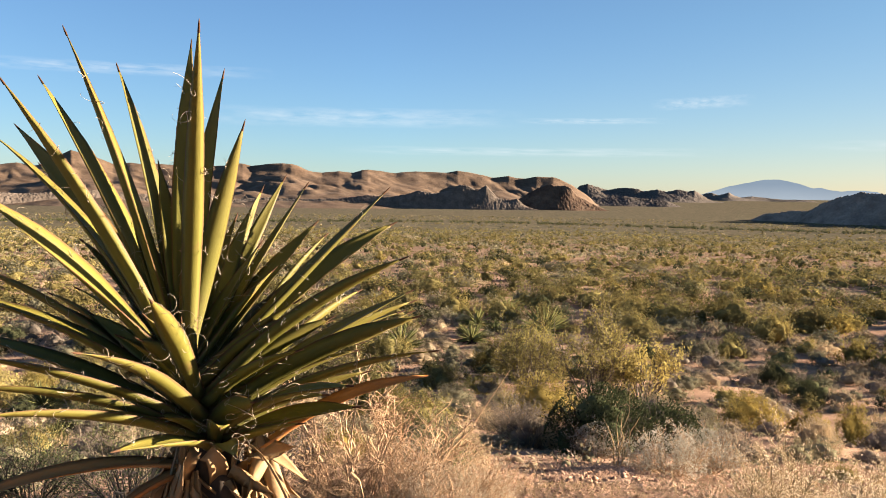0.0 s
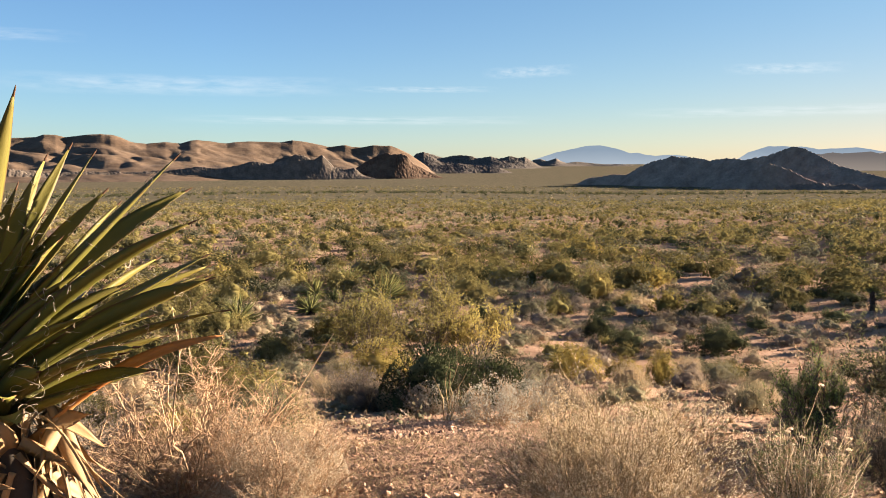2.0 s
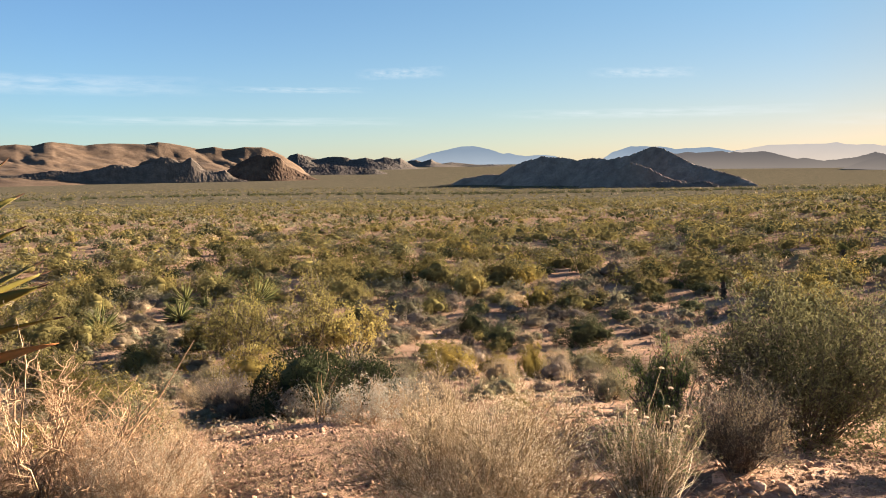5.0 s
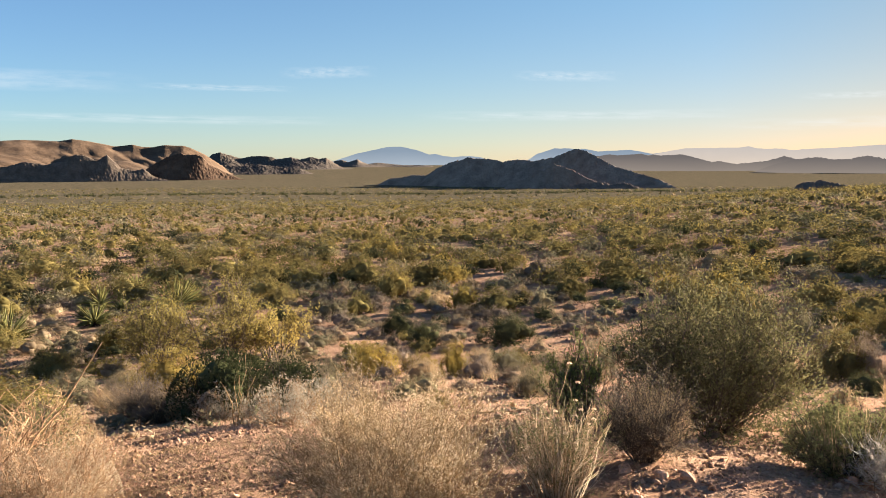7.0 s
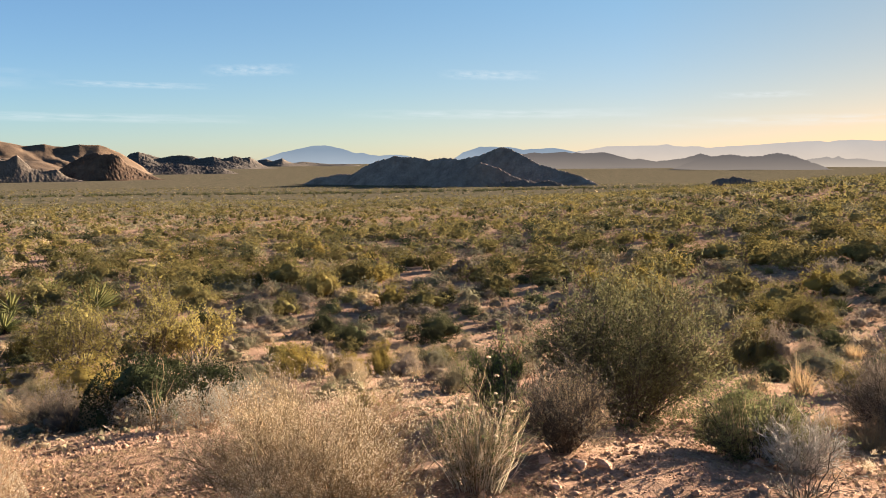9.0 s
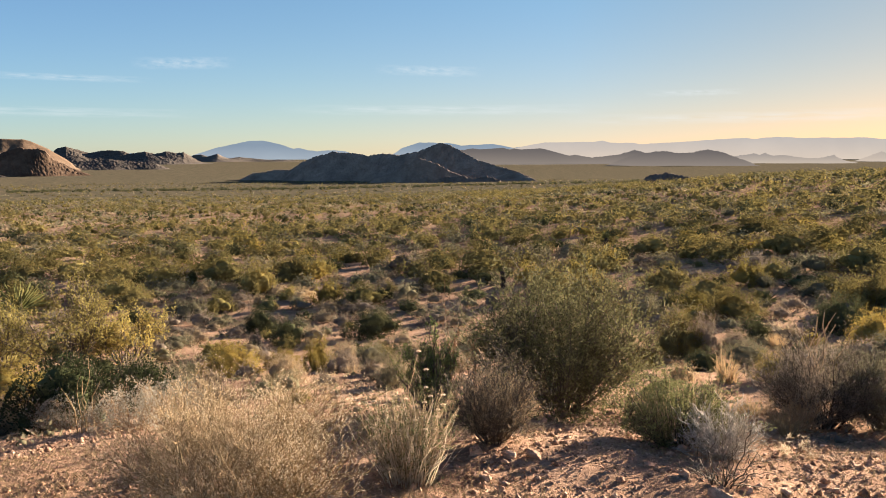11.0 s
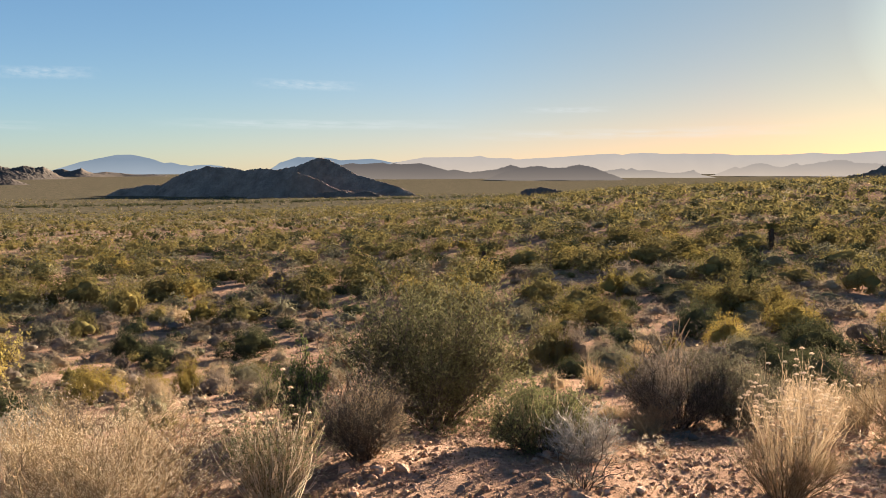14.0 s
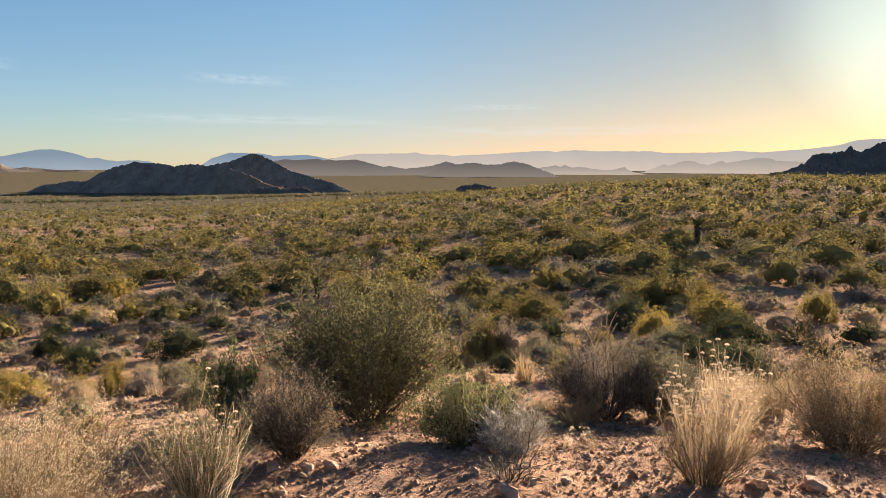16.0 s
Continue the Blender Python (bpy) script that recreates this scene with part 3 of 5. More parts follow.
def hill(name, label, crest, r_top, depth, material, spur=60.0, cut=.5, crag=0.0, step=.08, rows=60, seed=1, foot_z=None, bite=3.0, back=.8, slant=0.0):
    """A hill whose skyline is given as (azimuth, elevation) degrees from the viewpoint, r_top metres away. depth: how far its foot
    comes forward; spur: breadth of its spurs; cut: depth of the gullies between them, a share of the height; crag: size of its boulders."""
    ends = []
    for c, way in ((crest[0], -1), (crest[-1], 1)):
        g = float(land(r_top * math.sin(radians(c[0])), r_top * math.cos(radians(c[0])))) if foot_z is None else foot_z
        tall = max(1.55 + r_top * math.tan(radians(c[1])) - g, 0)
        ends.append((c[0] + way * math.degrees(2.6 * tall / r_top) + way * .02, math.degrees(math.atan2(g - 3.5, r_top))))
    crest = [ends[0], *crest, ends[1]]
    az = np.arange(crest[0][0] - .1, crest[-1][0] + .1, step)
    side = np.radians(az) * r_top
    el = np.interp(az, [c[0] for c in crest], [c[1] for c in crest], left=-4, right=-4)
    k = np.exp(-np.linspace(-1.6, 1.6, 2 * max(1, int(.05 / step)) + 1) ** 2)
    el = np.convolve(np.pad(np.maximum(el, -3), len(k) // 2, mode="edge"), k / k.sum(), "valid")
    line = r_top + slant * (az - az.mean()) + depth * .22 * (grain(side / spur / 1.6, side * 0, seed + 50) - .5)
    base = land(line * np.sin(np.radians(az)), line * np.cos(np.radians(az))) if foot_z is None else np.full(az.shape, foot_z)
    tops = np.maximum(1.55 + line * np.tan(np.radians(el)) - base, 0)
    n = max(2, int(math.degrees(.55 * spur / r_top) / step))
    k = np.exp(-np.linspace(-2, 2, 4 * n + 1) ** 2)
    body = np.convolve(np.pad(tops, 2 * n, mode="edge"), k / k.sum(), "valid")
    reach = depth * (body / body.max()) ** .7 * (.75 + .5 * grain(side / spur / 1.1, side * 0 + 3, seed + 51)) + 1
    u = np.concatenate([np.linspace(0, 1, int(rows * .78)), np.linspace(1, 2, rows - int(rows * .78) + 1)[1:]])[:, None]
    r = np.where(u < 1, line - reach * (1 - u), line + reach * back * (u - 1))
    x, y = r * np.sin(np.radians(az)), r * np.cos(np.radians(az))
    ground = land(x, y) if foot_z is None else np.full(x.shape, foot_z)
    f = np.where(u < 1, u, 2 - u)
    f = np.clip(f, 0, 1)
    shape = .45 * f ** 1.5 + .55 * np.sin(f * np.pi / 2) ** 1.25
    a = np.broadcast_to(side, x.shape)
    wa = a + spur * .5 * (grain(a / spur / .9, r / spur / 1.1, seed) - .5) + .35 * (r - r_top)
    gully = 1 - billow(wa / spur, r / spur / 1.7, seed + 3)
    rise = (body + (np.minimum(tops, body + 30) - body) * f ** 2) * shape * (1 - cut * gully * (1 - f ** bite))
    z = ground + rise
    if crag:
        hard = np.clip(rise / (2.2 * crag), 0, 1)
        z = z + hard * crag * (.95 * boulders(x, y, crag * 2.6, seed + 4) + .5 * boulders(x + 9, y, crag * 1.2, seed + 5) - .35)
    else:
        z = z + np.clip(rise / 8, 0, 1) * np.minimum(spur * .04, 3) * (grain(a / spur * 6, r / spur * 5, seed + 6) - .5)
    z = z - 1.5 * np.exp(-rise / .8)
    i = np.arange(x.size).reshape(x.shape)
    q = np.stack([i[:-1, :-1], i[:-1, 1:], i[1:, 1:], i[1:, :-1]], -1)[..., ::-1].reshape(-1, 4)
    q = q[(rise.ravel()[q] > .05).any(1)]
    used, back = np.unique(q, return_inverse=True)
    me = mesh_np(name, np.stack([x, y, z], -1).reshape(-1, 3)[used], [back.reshape(-1, 4)], material, True)
    return tagged(new(name, me), label, "mountain", kind="structure")


hill("mountain_range", "rugged tan mountain range with sunlit spurs and shaded gullies", [(-48, 1.2), (-44, 1.5), (-40, 1.6), (-34, 1.2), (-31.5, 1.35), (-29.34, 1.25), (-28.4, 1.35), (-27.44, 1.2), (-26.78, 1.36), (-26.12, 1.64), (-25.72, 2.05), (-25.28, 2.29), (-23.59, 1.82), (-22.73, 1.47), (-21.67, 1.62), (-20.6, 1.46), (-19.51, 1.52), (-16.17, 1.49), (-15.41, 1.58), (-14.95, 1.75), (-14.26, 1.73), (-13.68, 1.54), (-11.53, 1.83), (-10.94, 1.76), (-9.74, 1.35), (-8.74, 1.12), (-7.53, 1.27), (-6.52, 1.2), (-5.92, 1.38), (-5.43, 1.43), (-3.47, 1.22), (-2.03, 1.36), (0.23, 1.32), (1.05, 1.45), (3.51, 1.04), (4.74, 1.14), (5.35, 0.98), (5.97, 0.95), (6.77, 1.08), (7.99, 1.1), (8.39, 0.98), (9.41, 0.51), (10.63, -0.4), (11.2, -1)], 1500, 420, RANGE_ROCK, 150, .62, 0, .07, 96, 3, bite=5)
hill("mountain_foothills", "low dark rocky foothills along the edge of the plain", [(-48, -0.3), (-43, 0), (-38, -0.5), (-33, -0.3), (-28, -0.6), (-24, -0.3), (-20, -0.6), (-17, -0.5), (-14.65, -0.78), (-12.71, -0.67), (-10.73, -0.77), (-7.52, -0.68), (-5.49, -0.41), (-3.86, -0.51), (-2.63, -0.28), (-1.81, -0.03), (-0.57, -0.21), (0.45, 0.01), (0.86, 0.3), (1.27, 0.47), (1.89, 0.36), (2.51, 0.04), (3.12, 0.46), (3.95, -0.43), (4.78, -0.62), (5.39, -0.49), (6, -1)], 1130, 22, SHADED_VARNISH, 80, .16, 1.1, .05, 34, 23)
hill("red_hill", "low reddish rocky hill at the foot of the range", [(4.99, -1.07), (5.59, -0.48), (6.39, 0.02), (6.99, 0.35), (7.8, 0.61), (8.21, 0.45), (8.81, 0.5), (9.21, 0.35), (9.63, -0.17), (10.64, -0.72)], 1190, 38, RED_ROCK, 40, .25, 1.3, .04, 40, 7)
hill("low_dark_hills", "row of low dark rocky hills on the plain", [(8.6, -0.6), (9.42, 0.07), (9.81, 0.48), (10.4, 0.65), (11.8, 0.22), (12.39, 0.35), (13.17, 0.4), (13.75, 0.37), (14.34, 0.18), (15.3, 0.31), (15.88, 0.16), (16.63, 0.33), (17.2, 0.22), (17.76, 0.27), (19.6, -0.9)], 2600, 150, SHADED_VARNISH, 110, .4, 2.2, .05, 40, 11)
hill("low_dark_hills", "low dark rocky rise in front of the hills", [(9.2, -0.5), (10, -0.25), (11.5, -0.3), (13, -0.2), (15.9, -0.5), (16.6, -0.75)], 1700, 60, SHADED_VARNISH, 50, .3, 1.6, .05, 30, 13)
hill("low_dark_hills", "far row of low dark hills on the plain", [(18, -0.19), (18.36, 0.08), (18.88, 0.13), (19.32, -0.02), (19.97, 0.19), (20.27, 0), (20.71, -0.15), (21.43, -0.06), (23.37, -0.25), (24.57, -0.23), (25.25, -0.29), (25.9, -0.6)], 3300, 150, SHADED_VARNISH, 90, .3, 1.4, .05, 34, 12)
hill("boulder_hill", "dark boulder-strewn hill in shade on the plain", [(22.34, -1.21), (22.94, -1.17), (23.95, -0.97), (24.96, -0.98), (25.78, -0.46), (26.81, -0.01), (27.62, 0.15), (28.03, 0.35), (28.36, 0.23), (29.46, 0.22), (30.49, 0.01), (31.72, 0.17), (32.74, 0.05), (34.17, 0.33), (35.6, 0.93), (36.41, 0.8), (37.84, -0.01), (38.65, -0.38), (41.07, -1.07), (42, -1.4)], 720, 44, BOULDER_ROCK, 26, .34, .95, .028, 84, 5, slant=-9)
hill("boulder_spur", "rocky spur of the boulder hill running out into the plain", [(33.36, -0.65), (34.17, -0.16), (35.4, -0.53), (36.63, -1.19), (37.24, -1.39), (37.85, -1.47)], 612, 16, BOULDER_ROCK, 16, .3, .8, .028, 40, 6)
hill("low_outcrops", "low dark rock outcrops at the foot of the boulder hill", [(35.41, -1.72), (36.02, -1.55), (37.45, -1.43), (38.06, -1.64), (39.07, -1.47), (40.08, -1.72)], 590, 8, BOULDER_ROCK, 12, .3, .8, .03, 24, 19)
hill("low_outcrops", "dark rocks standing out of the scrub", [(50.55, -1.46), (51.16, -1.29), (51.99, -1.25), (52.6, -1.37), (53.22, -1.37), (53.63, -1.45)], 172, 3, DARK_ROCK, 5, .3, .7, .03, 20, 20)
# hills from here on glow in painted haze, except the butte
hill("boulder_ridge", "dark rocky ridge behind the boulder hill", [(36.21, 0.36), (37.43, 0.44), (38.04, 0.55), (38.64, 0.47), (40.25, 0.58), (40.73, 0.46), (41.05, 0.54), (41.45, 0.46), (43.03, 0.53), (44.99, 0), (45.37, 0.08), (46.99, -0.2)], 2400, 190, HAZE_GLOW, 110, .35, 1.3, .04, 50, 15)
hill("low_brown_hills", "low brown hills in evening shade", [(46.72, -0.12), (48.42, 0.07), (49.53, 0.41), (50.27, 0.18), (51, 0.25)], 2500, 120, HAZE_GLOW, 50, .4, 2.5, .04, 36, 22)
hill("low_brown_hills", "low brown hills in evening shade on the plain", [(48.99, -0.13), (50.27, 0.18), (51.36, 0.33), (52.45, 0.17), (53.51, 0.2), (53.85, 0.35), (54.55, 0.38), (55.24, 0.26), (57.31, -0.52)], 2100, 130, HAZE_GLOW, 50, .4, 2.5, .04, 40, 21)
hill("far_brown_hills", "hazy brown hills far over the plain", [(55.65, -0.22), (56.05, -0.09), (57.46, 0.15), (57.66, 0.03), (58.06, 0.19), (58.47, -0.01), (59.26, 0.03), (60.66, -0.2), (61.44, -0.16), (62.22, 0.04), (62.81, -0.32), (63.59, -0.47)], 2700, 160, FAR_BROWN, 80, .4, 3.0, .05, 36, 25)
hill("far_brown_hills", "hazy brown hills further over the plain", [(63.78, -0.23), (64.91, 0.24), (65.29, 0.13), (65.85, 0.36), (66.41, 0.48), (66.97, 0.44), (67.35, 0.25), (67.91, 0.21), (68.74, 0.48), (69.04, 0.32), (70.96, 0.66), (71.66, 0.66), (72.2, 0.47), (76.41, 0.29), (77.6, -0.2)], 3300, 200, FAR_TAN_HAZE, 90, .4, 3.0, .05, 36, 26)
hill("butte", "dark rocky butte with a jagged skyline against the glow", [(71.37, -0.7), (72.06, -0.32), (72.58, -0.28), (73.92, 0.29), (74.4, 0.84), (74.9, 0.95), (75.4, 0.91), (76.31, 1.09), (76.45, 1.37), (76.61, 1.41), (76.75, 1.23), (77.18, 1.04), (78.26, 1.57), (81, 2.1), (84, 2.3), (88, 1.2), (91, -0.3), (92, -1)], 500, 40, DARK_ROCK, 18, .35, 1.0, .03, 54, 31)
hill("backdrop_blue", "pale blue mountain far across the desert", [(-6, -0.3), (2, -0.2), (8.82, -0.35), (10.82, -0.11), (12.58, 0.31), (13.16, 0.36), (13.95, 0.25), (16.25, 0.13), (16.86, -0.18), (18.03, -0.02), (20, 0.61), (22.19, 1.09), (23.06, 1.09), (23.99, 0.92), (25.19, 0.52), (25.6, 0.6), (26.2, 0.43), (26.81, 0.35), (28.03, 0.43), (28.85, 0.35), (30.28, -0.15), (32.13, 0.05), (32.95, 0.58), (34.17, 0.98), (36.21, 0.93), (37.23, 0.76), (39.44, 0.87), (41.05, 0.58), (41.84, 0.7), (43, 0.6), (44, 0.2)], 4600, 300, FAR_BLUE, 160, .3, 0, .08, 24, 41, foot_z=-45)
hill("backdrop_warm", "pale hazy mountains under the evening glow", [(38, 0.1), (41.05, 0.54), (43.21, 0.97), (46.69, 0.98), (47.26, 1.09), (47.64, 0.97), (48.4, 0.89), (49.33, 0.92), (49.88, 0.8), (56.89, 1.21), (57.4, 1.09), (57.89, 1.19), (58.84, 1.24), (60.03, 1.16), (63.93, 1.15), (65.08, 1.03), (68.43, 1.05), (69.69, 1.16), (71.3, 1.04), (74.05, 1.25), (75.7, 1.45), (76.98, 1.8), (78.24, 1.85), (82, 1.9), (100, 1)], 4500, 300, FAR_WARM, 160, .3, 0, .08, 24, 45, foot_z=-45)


def cloud_material():
    """Thin high cloud: milky wisps that fade at their edges."""
    m, n, l, b = nodes_of("thin_cloud")
    tc, mp = n.new("ShaderNodeTexCoord"), n.new("ShaderNodeMapping")
    mp.inputs["Scale"].default_value = (5, 1.6, 1)
    l.new(tc.outputs["UV"], mp.inputs["Vector"])
    f = fbm(n, l, mp.outputs["Vector"], 1.6, 7.0, .6)
    sep = n.new("ShaderNodeSeparateXYZ")
    l.new(tc.outputs["UV"], sep.inputs["Vector"])

    def hump(value):
        a, c = n.new("ShaderNodeMath"), n.new("ShaderNodeMath")
        a.operation, c.operation = "SUBTRACT", "MULTIPLY"
        a.inputs[0].default_value = 1.0
        l.new(value, a.inputs[1])
        l.new(value, c.inputs[0])
        l.new(a.outputs["Value"], c.inputs[1])
        return c.outputs["Value"]

    k = n.new("ShaderNodeMath")
    k.operation = "MULTIPLY"
    l.new(hump(sep.outputs["X"]), k.inputs[0])
    l.new(hump(sep.outputs["Y"]), k.inputs[1])
    k2 = n.new("ShaderNodeMath")
    k2.operation = "MULTIPLY"
    l.new(k.outputs["Value"], k2.inputs[0])
    l.new(ramp(n, l, f, [(.36, (0, 0, 0)), (.72, (1, 1, 1))]), k2.inputs[1])
    k3 = n.new("ShaderNodeMath")
    k3.operation, k3.use_clamp = "MULTIPLY", True
    k3.inputs[1].default_value = 7.0
    l.new(k2.outputs["Value"], k3.inputs[0])
    # the wisps glow by themselves in place of sunlight on the cloud
    e, t, mx = n.new("ShaderNodeEmission"), n.new("ShaderNodeBsdfTransparent"), n.new("ShaderNodeMixShader")
    e.inputs["Color"].default_value, e.inputs["Strength"].default_value = (.92, .97, 1, 1), .138
    l.new(k3.outputs["Value"], mx.inputs["Fac"])
    l.new(t.outputs["BSDF"], mx.inputs[1])
    l.new(e.outputs["Emission"], mx.inputs[2])
    l.new(mx.outputs["Shader"], n["Material Output"].inputs["Surface"])
    return m


CLOUD = cloud_material()


def cloud(az0, az1, el, thick, tilt=0.0):
    """A wisp of high cloud on the sky, between two azimuths at an elevation in degrees."""
    a = np.linspace(az0, az1, 24)
    e = el + tilt * np.linspace(-1, 1, 24)
    v = []
    for d in (-thick / 2, thick / 2):
        r, q = np.radians(a), np.radians(e + d)
        v.append(4850 * np.stack([np.sin(r) * np.cos(q), np.cos(r) * np.cos(q), np.sin(q)], -1))
    i = np.arange(48).reshape(2, 24)
    me = mesh_np("cloud", np.concatenate(v), [np.stack([i[0, :-1], i[0, 1:], i[1, 1:], i[1, :-1]], -1)], CLOUD)
    uv = me.uv_layers.new(name="UVMap")
    loops = np.zeros(len(me.loops), np.int32)
    me.loops.foreach_get("vertex_index", loops)
    co = np.stack([np.tile(np.linspace(0, 1, 24), 2), np.repeat([0.0, 1.0], 24)], -1)
    uv.data.foreach_set("uv", co[loops].astype(np.float32).ravel())
    ob = tagged(new("cloud", me), "thin white wisp of high cloud", "cloud", kind="structure")
    ob.visible_shadow = False
    return ob


for az0, az1, el, thick, tilt in ((-19, 6, 5.15, 1.5, .1), (14.5, 21.5, 6.3, .9, .12), (31, 39, 6.05, .8, -.1), (50, 57, 4.3, .5, 0), (-8, 20, 2.9, .7, 0), (24, 48, 3.3, .8, 0), (44, 72, 2.6, .9, .1), (5, 16, 5.1, .5, 0), (-32, -12, 7.8, .9, .2)):
    cloud(az0, az1, el, thick, tilt)


# ---- the large yucca ----
def yucca_leaf_material(name, base, mid, tip_c, brown):
    m, n, l, b = nodes_of(name)
    tc, info, geo = n.new("ShaderNodeTexCoord"), n.new("ShaderNodeObjectInfo"), n.new("ShaderNodeNewGeometry")
    sep = n.new("ShaderNodeSeparateXYZ")
    l.new(tc.outputs["UV"], sep.inputs["Vector"])
    c = ramp(n, l, sep.outputs["Y"], [(0, base), (.35, mid), (.985, tip_c), (1, brown)])
    streak = n.new("ShaderNodeMapping")
    streak.inputs["Scale"].default_value = (60, 4, 1)
    l.new(tc.outputs["UV"], streak.inputs["Vector"])
    f = fbm(n, l, streak.outputs["Vector"], 1.0, 5.0)
    c = mixed(n, l, .5, c, ramp(n, l, f, [(.3, (.8, .8, .76)), (.7, (1.1, 1.08, 1.05))]), "MULTIPLY")
    blot = fbm(n, l, geo.outputs["Position"], 14.0, 4.0)
    c = mixed(n, l, ramp(n, l, blot, [(.62, (0, 0, 0)), (.74, (.5, .5, .5))]), c, brown)
    edge = n.new("ShaderNodeMath")
    edge.operation = "PINGPONG"
    edge.inputs[1].default_value = .5
    l.new(sep.outputs["X"], edge.inputs[0])
    c = mixed(n, l, ramp(n, l, edge.outputs["Value"], [(.01, (.75, .75, .75)), (.07, (0, 0, 0))]), c, brown)
    h, v = n.new("ShaderNodeHueSaturation"), n.new("ShaderNodeMapRange")
    v.inputs["To Min"].default_value, v.inputs["To Max"].default_value = .8, 1.15
    l.new(info.outputs["Random"], v.inputs["Value"])
    l.new(v.outputs["Result"], h.inputs["Value"])
    l.new(c, h.inputs["Color"])
    l.new(h.outputs["Color"], b.inputs["Base Color"])
    b.inputs["Roughness"].default_value, b.inputs["Specular IOR Level"].default_value = .6, .15
    bumped(n, l, b, f, .25, .002)
    return m


YUCCA_GREEN = yucca_leaf_material("yucca_leaf", (0.113, 0.095, 0.030), (0.099, 0.088, 0.015), (0.118, 0.093, 0.018), (0.103, 0.038, 0.025))
YUCCA_DEAD = yucca_leaf_material("yucca_dead_leaf", (0.212, 0.142, 0.079), (0.247, 0.155, 0.075), (0.195, 0.107, 0.044), (0.088, 0.048, 0.023))
YUCCA_RUST = yucca_leaf_material("yucca_rust_leaf", (0.251, 0.140, 0.053), (0.342, 0.140, 0.042), (0.319, 0.123, 0.037), (0.183, 0.075, 0.026))
FIBRE = twig_material("yucca_fibre", (0.222, 0.163, 0.104), (0.407, 0.333, 0.252))
SPINE = twig_material("yucca_spine", (0.052, 0.022, 0.011), (0.096, 0.048, 0.026))


def yucca_blade(mesh_name, p0, p1, p2, width, inward, material, cup=.35, k=14, twist=0.0, thick=.16):
    """A long tapering leaf along a curve from p0 over p1 to p2; its hollow side turns to the inward way."""
    p0, p1, p2, inward = (np.asarray(a, float) for a in (p0, p1, p2, inward))
    s = np.linspace(0, 1, k)[:, None]
    p = (1 - s) ** 2 * p0 + 2 * s * (1 - s) * p1 + s ** 2 * p2
    t = unit(np.gradient(p, axis=0))
    nrm = unit(inward - (t @ inward)[:, None] * t)
    side = np.cross(t, nrm)
    a = twist * s
    side, nrm = side * np.cos(a) + nrm * np.sin(a), nrm * np.cos(a) - side * np.sin(a)
    s1 = s[:, 0]
    half = width / 2 * np.interp(s1, [0, .08, .3, .5, .75, .93, 1], [.95, .72, .92, 1, .72, .24, .05])
    u = np.array([-1, -.5, 0, .5, 1, .5, 0, -.5])
    lift = np.array([cup, cup * .22, 0, cup * .22, cup, .22 * cup - thick, -thick * 1.4, .22 * cup - thick])
    fat = np.interp(s1, [0, .3, 1], [1.5, 1, .7])
    h = half[:, None, None]
    v = p[:, None] + side[:, None] * u[None, :, None] * h + nrm[:, None] * (lift[None, :, None] * h) * fat[:, None, None]
    i = np.arange(k * 8).reshape(k, 8)
    q = np.stack([i[:-1], np.roll(i[:-1], -1, 1), np.roll(i[1:], -1, 1), i[1:]], -1).reshape(-1, 4)
    me = mesh_np(mesh_name, v.reshape(-1, 3), [q, i[-1:], i[:1, ::-1]], material, True)
    uv = me.uv_layers.new(name="UVMap")
    loops = np.zeros(len(me.loops), np.int32)
    me.loops.foreach_get("vertex_index", loops)
    co = np.stack([np.tile((u + 1) / 2, k), np.repeat(s1, 8)], -1)
    uv.data.foreach_set("uv", co[loops].astype(np.float32).ravel())
    return me, p, side, half


YUCCA_AT = (-.475, 1.65)
# tips of the leaves from the heart of the rosette, in metres
TIPS = [(-.39, -.20, .78), (-.46, .10, .82), (-.35, 0, .92), (-.29, .15, .86), (-.12, .20, .93), (.085, -.40, .855), (-.01, .10, .84), (.09, -.10, .70),
        (-.21, .35, .72), (.04, .30, .56), (.09, .35, .59), (.16, .30, .57), (.39, .15, .56), (.40, .30, .47), (.20, .40, .43), (.45, -.10, .41), (.46, .20, .27), (.48, -.05, .27)]
TIPS_LOW = [(.52, -.15, .21), (.36, -.35, .18), (-.59, .10, .69), (-.63, .30, .72), (-.62, .40, .62), (-.38, -.30, .54), (-.72, .20, .35), (-.49, -.20, .33),
            (-.63, 0, .21), (-.41, -.35, .23), (-.45, -.30, .15), (-.36, -.40, .12), (-.08, -.55, .28), (-.08, -.40, .06), (-.01, -.40, .35)]


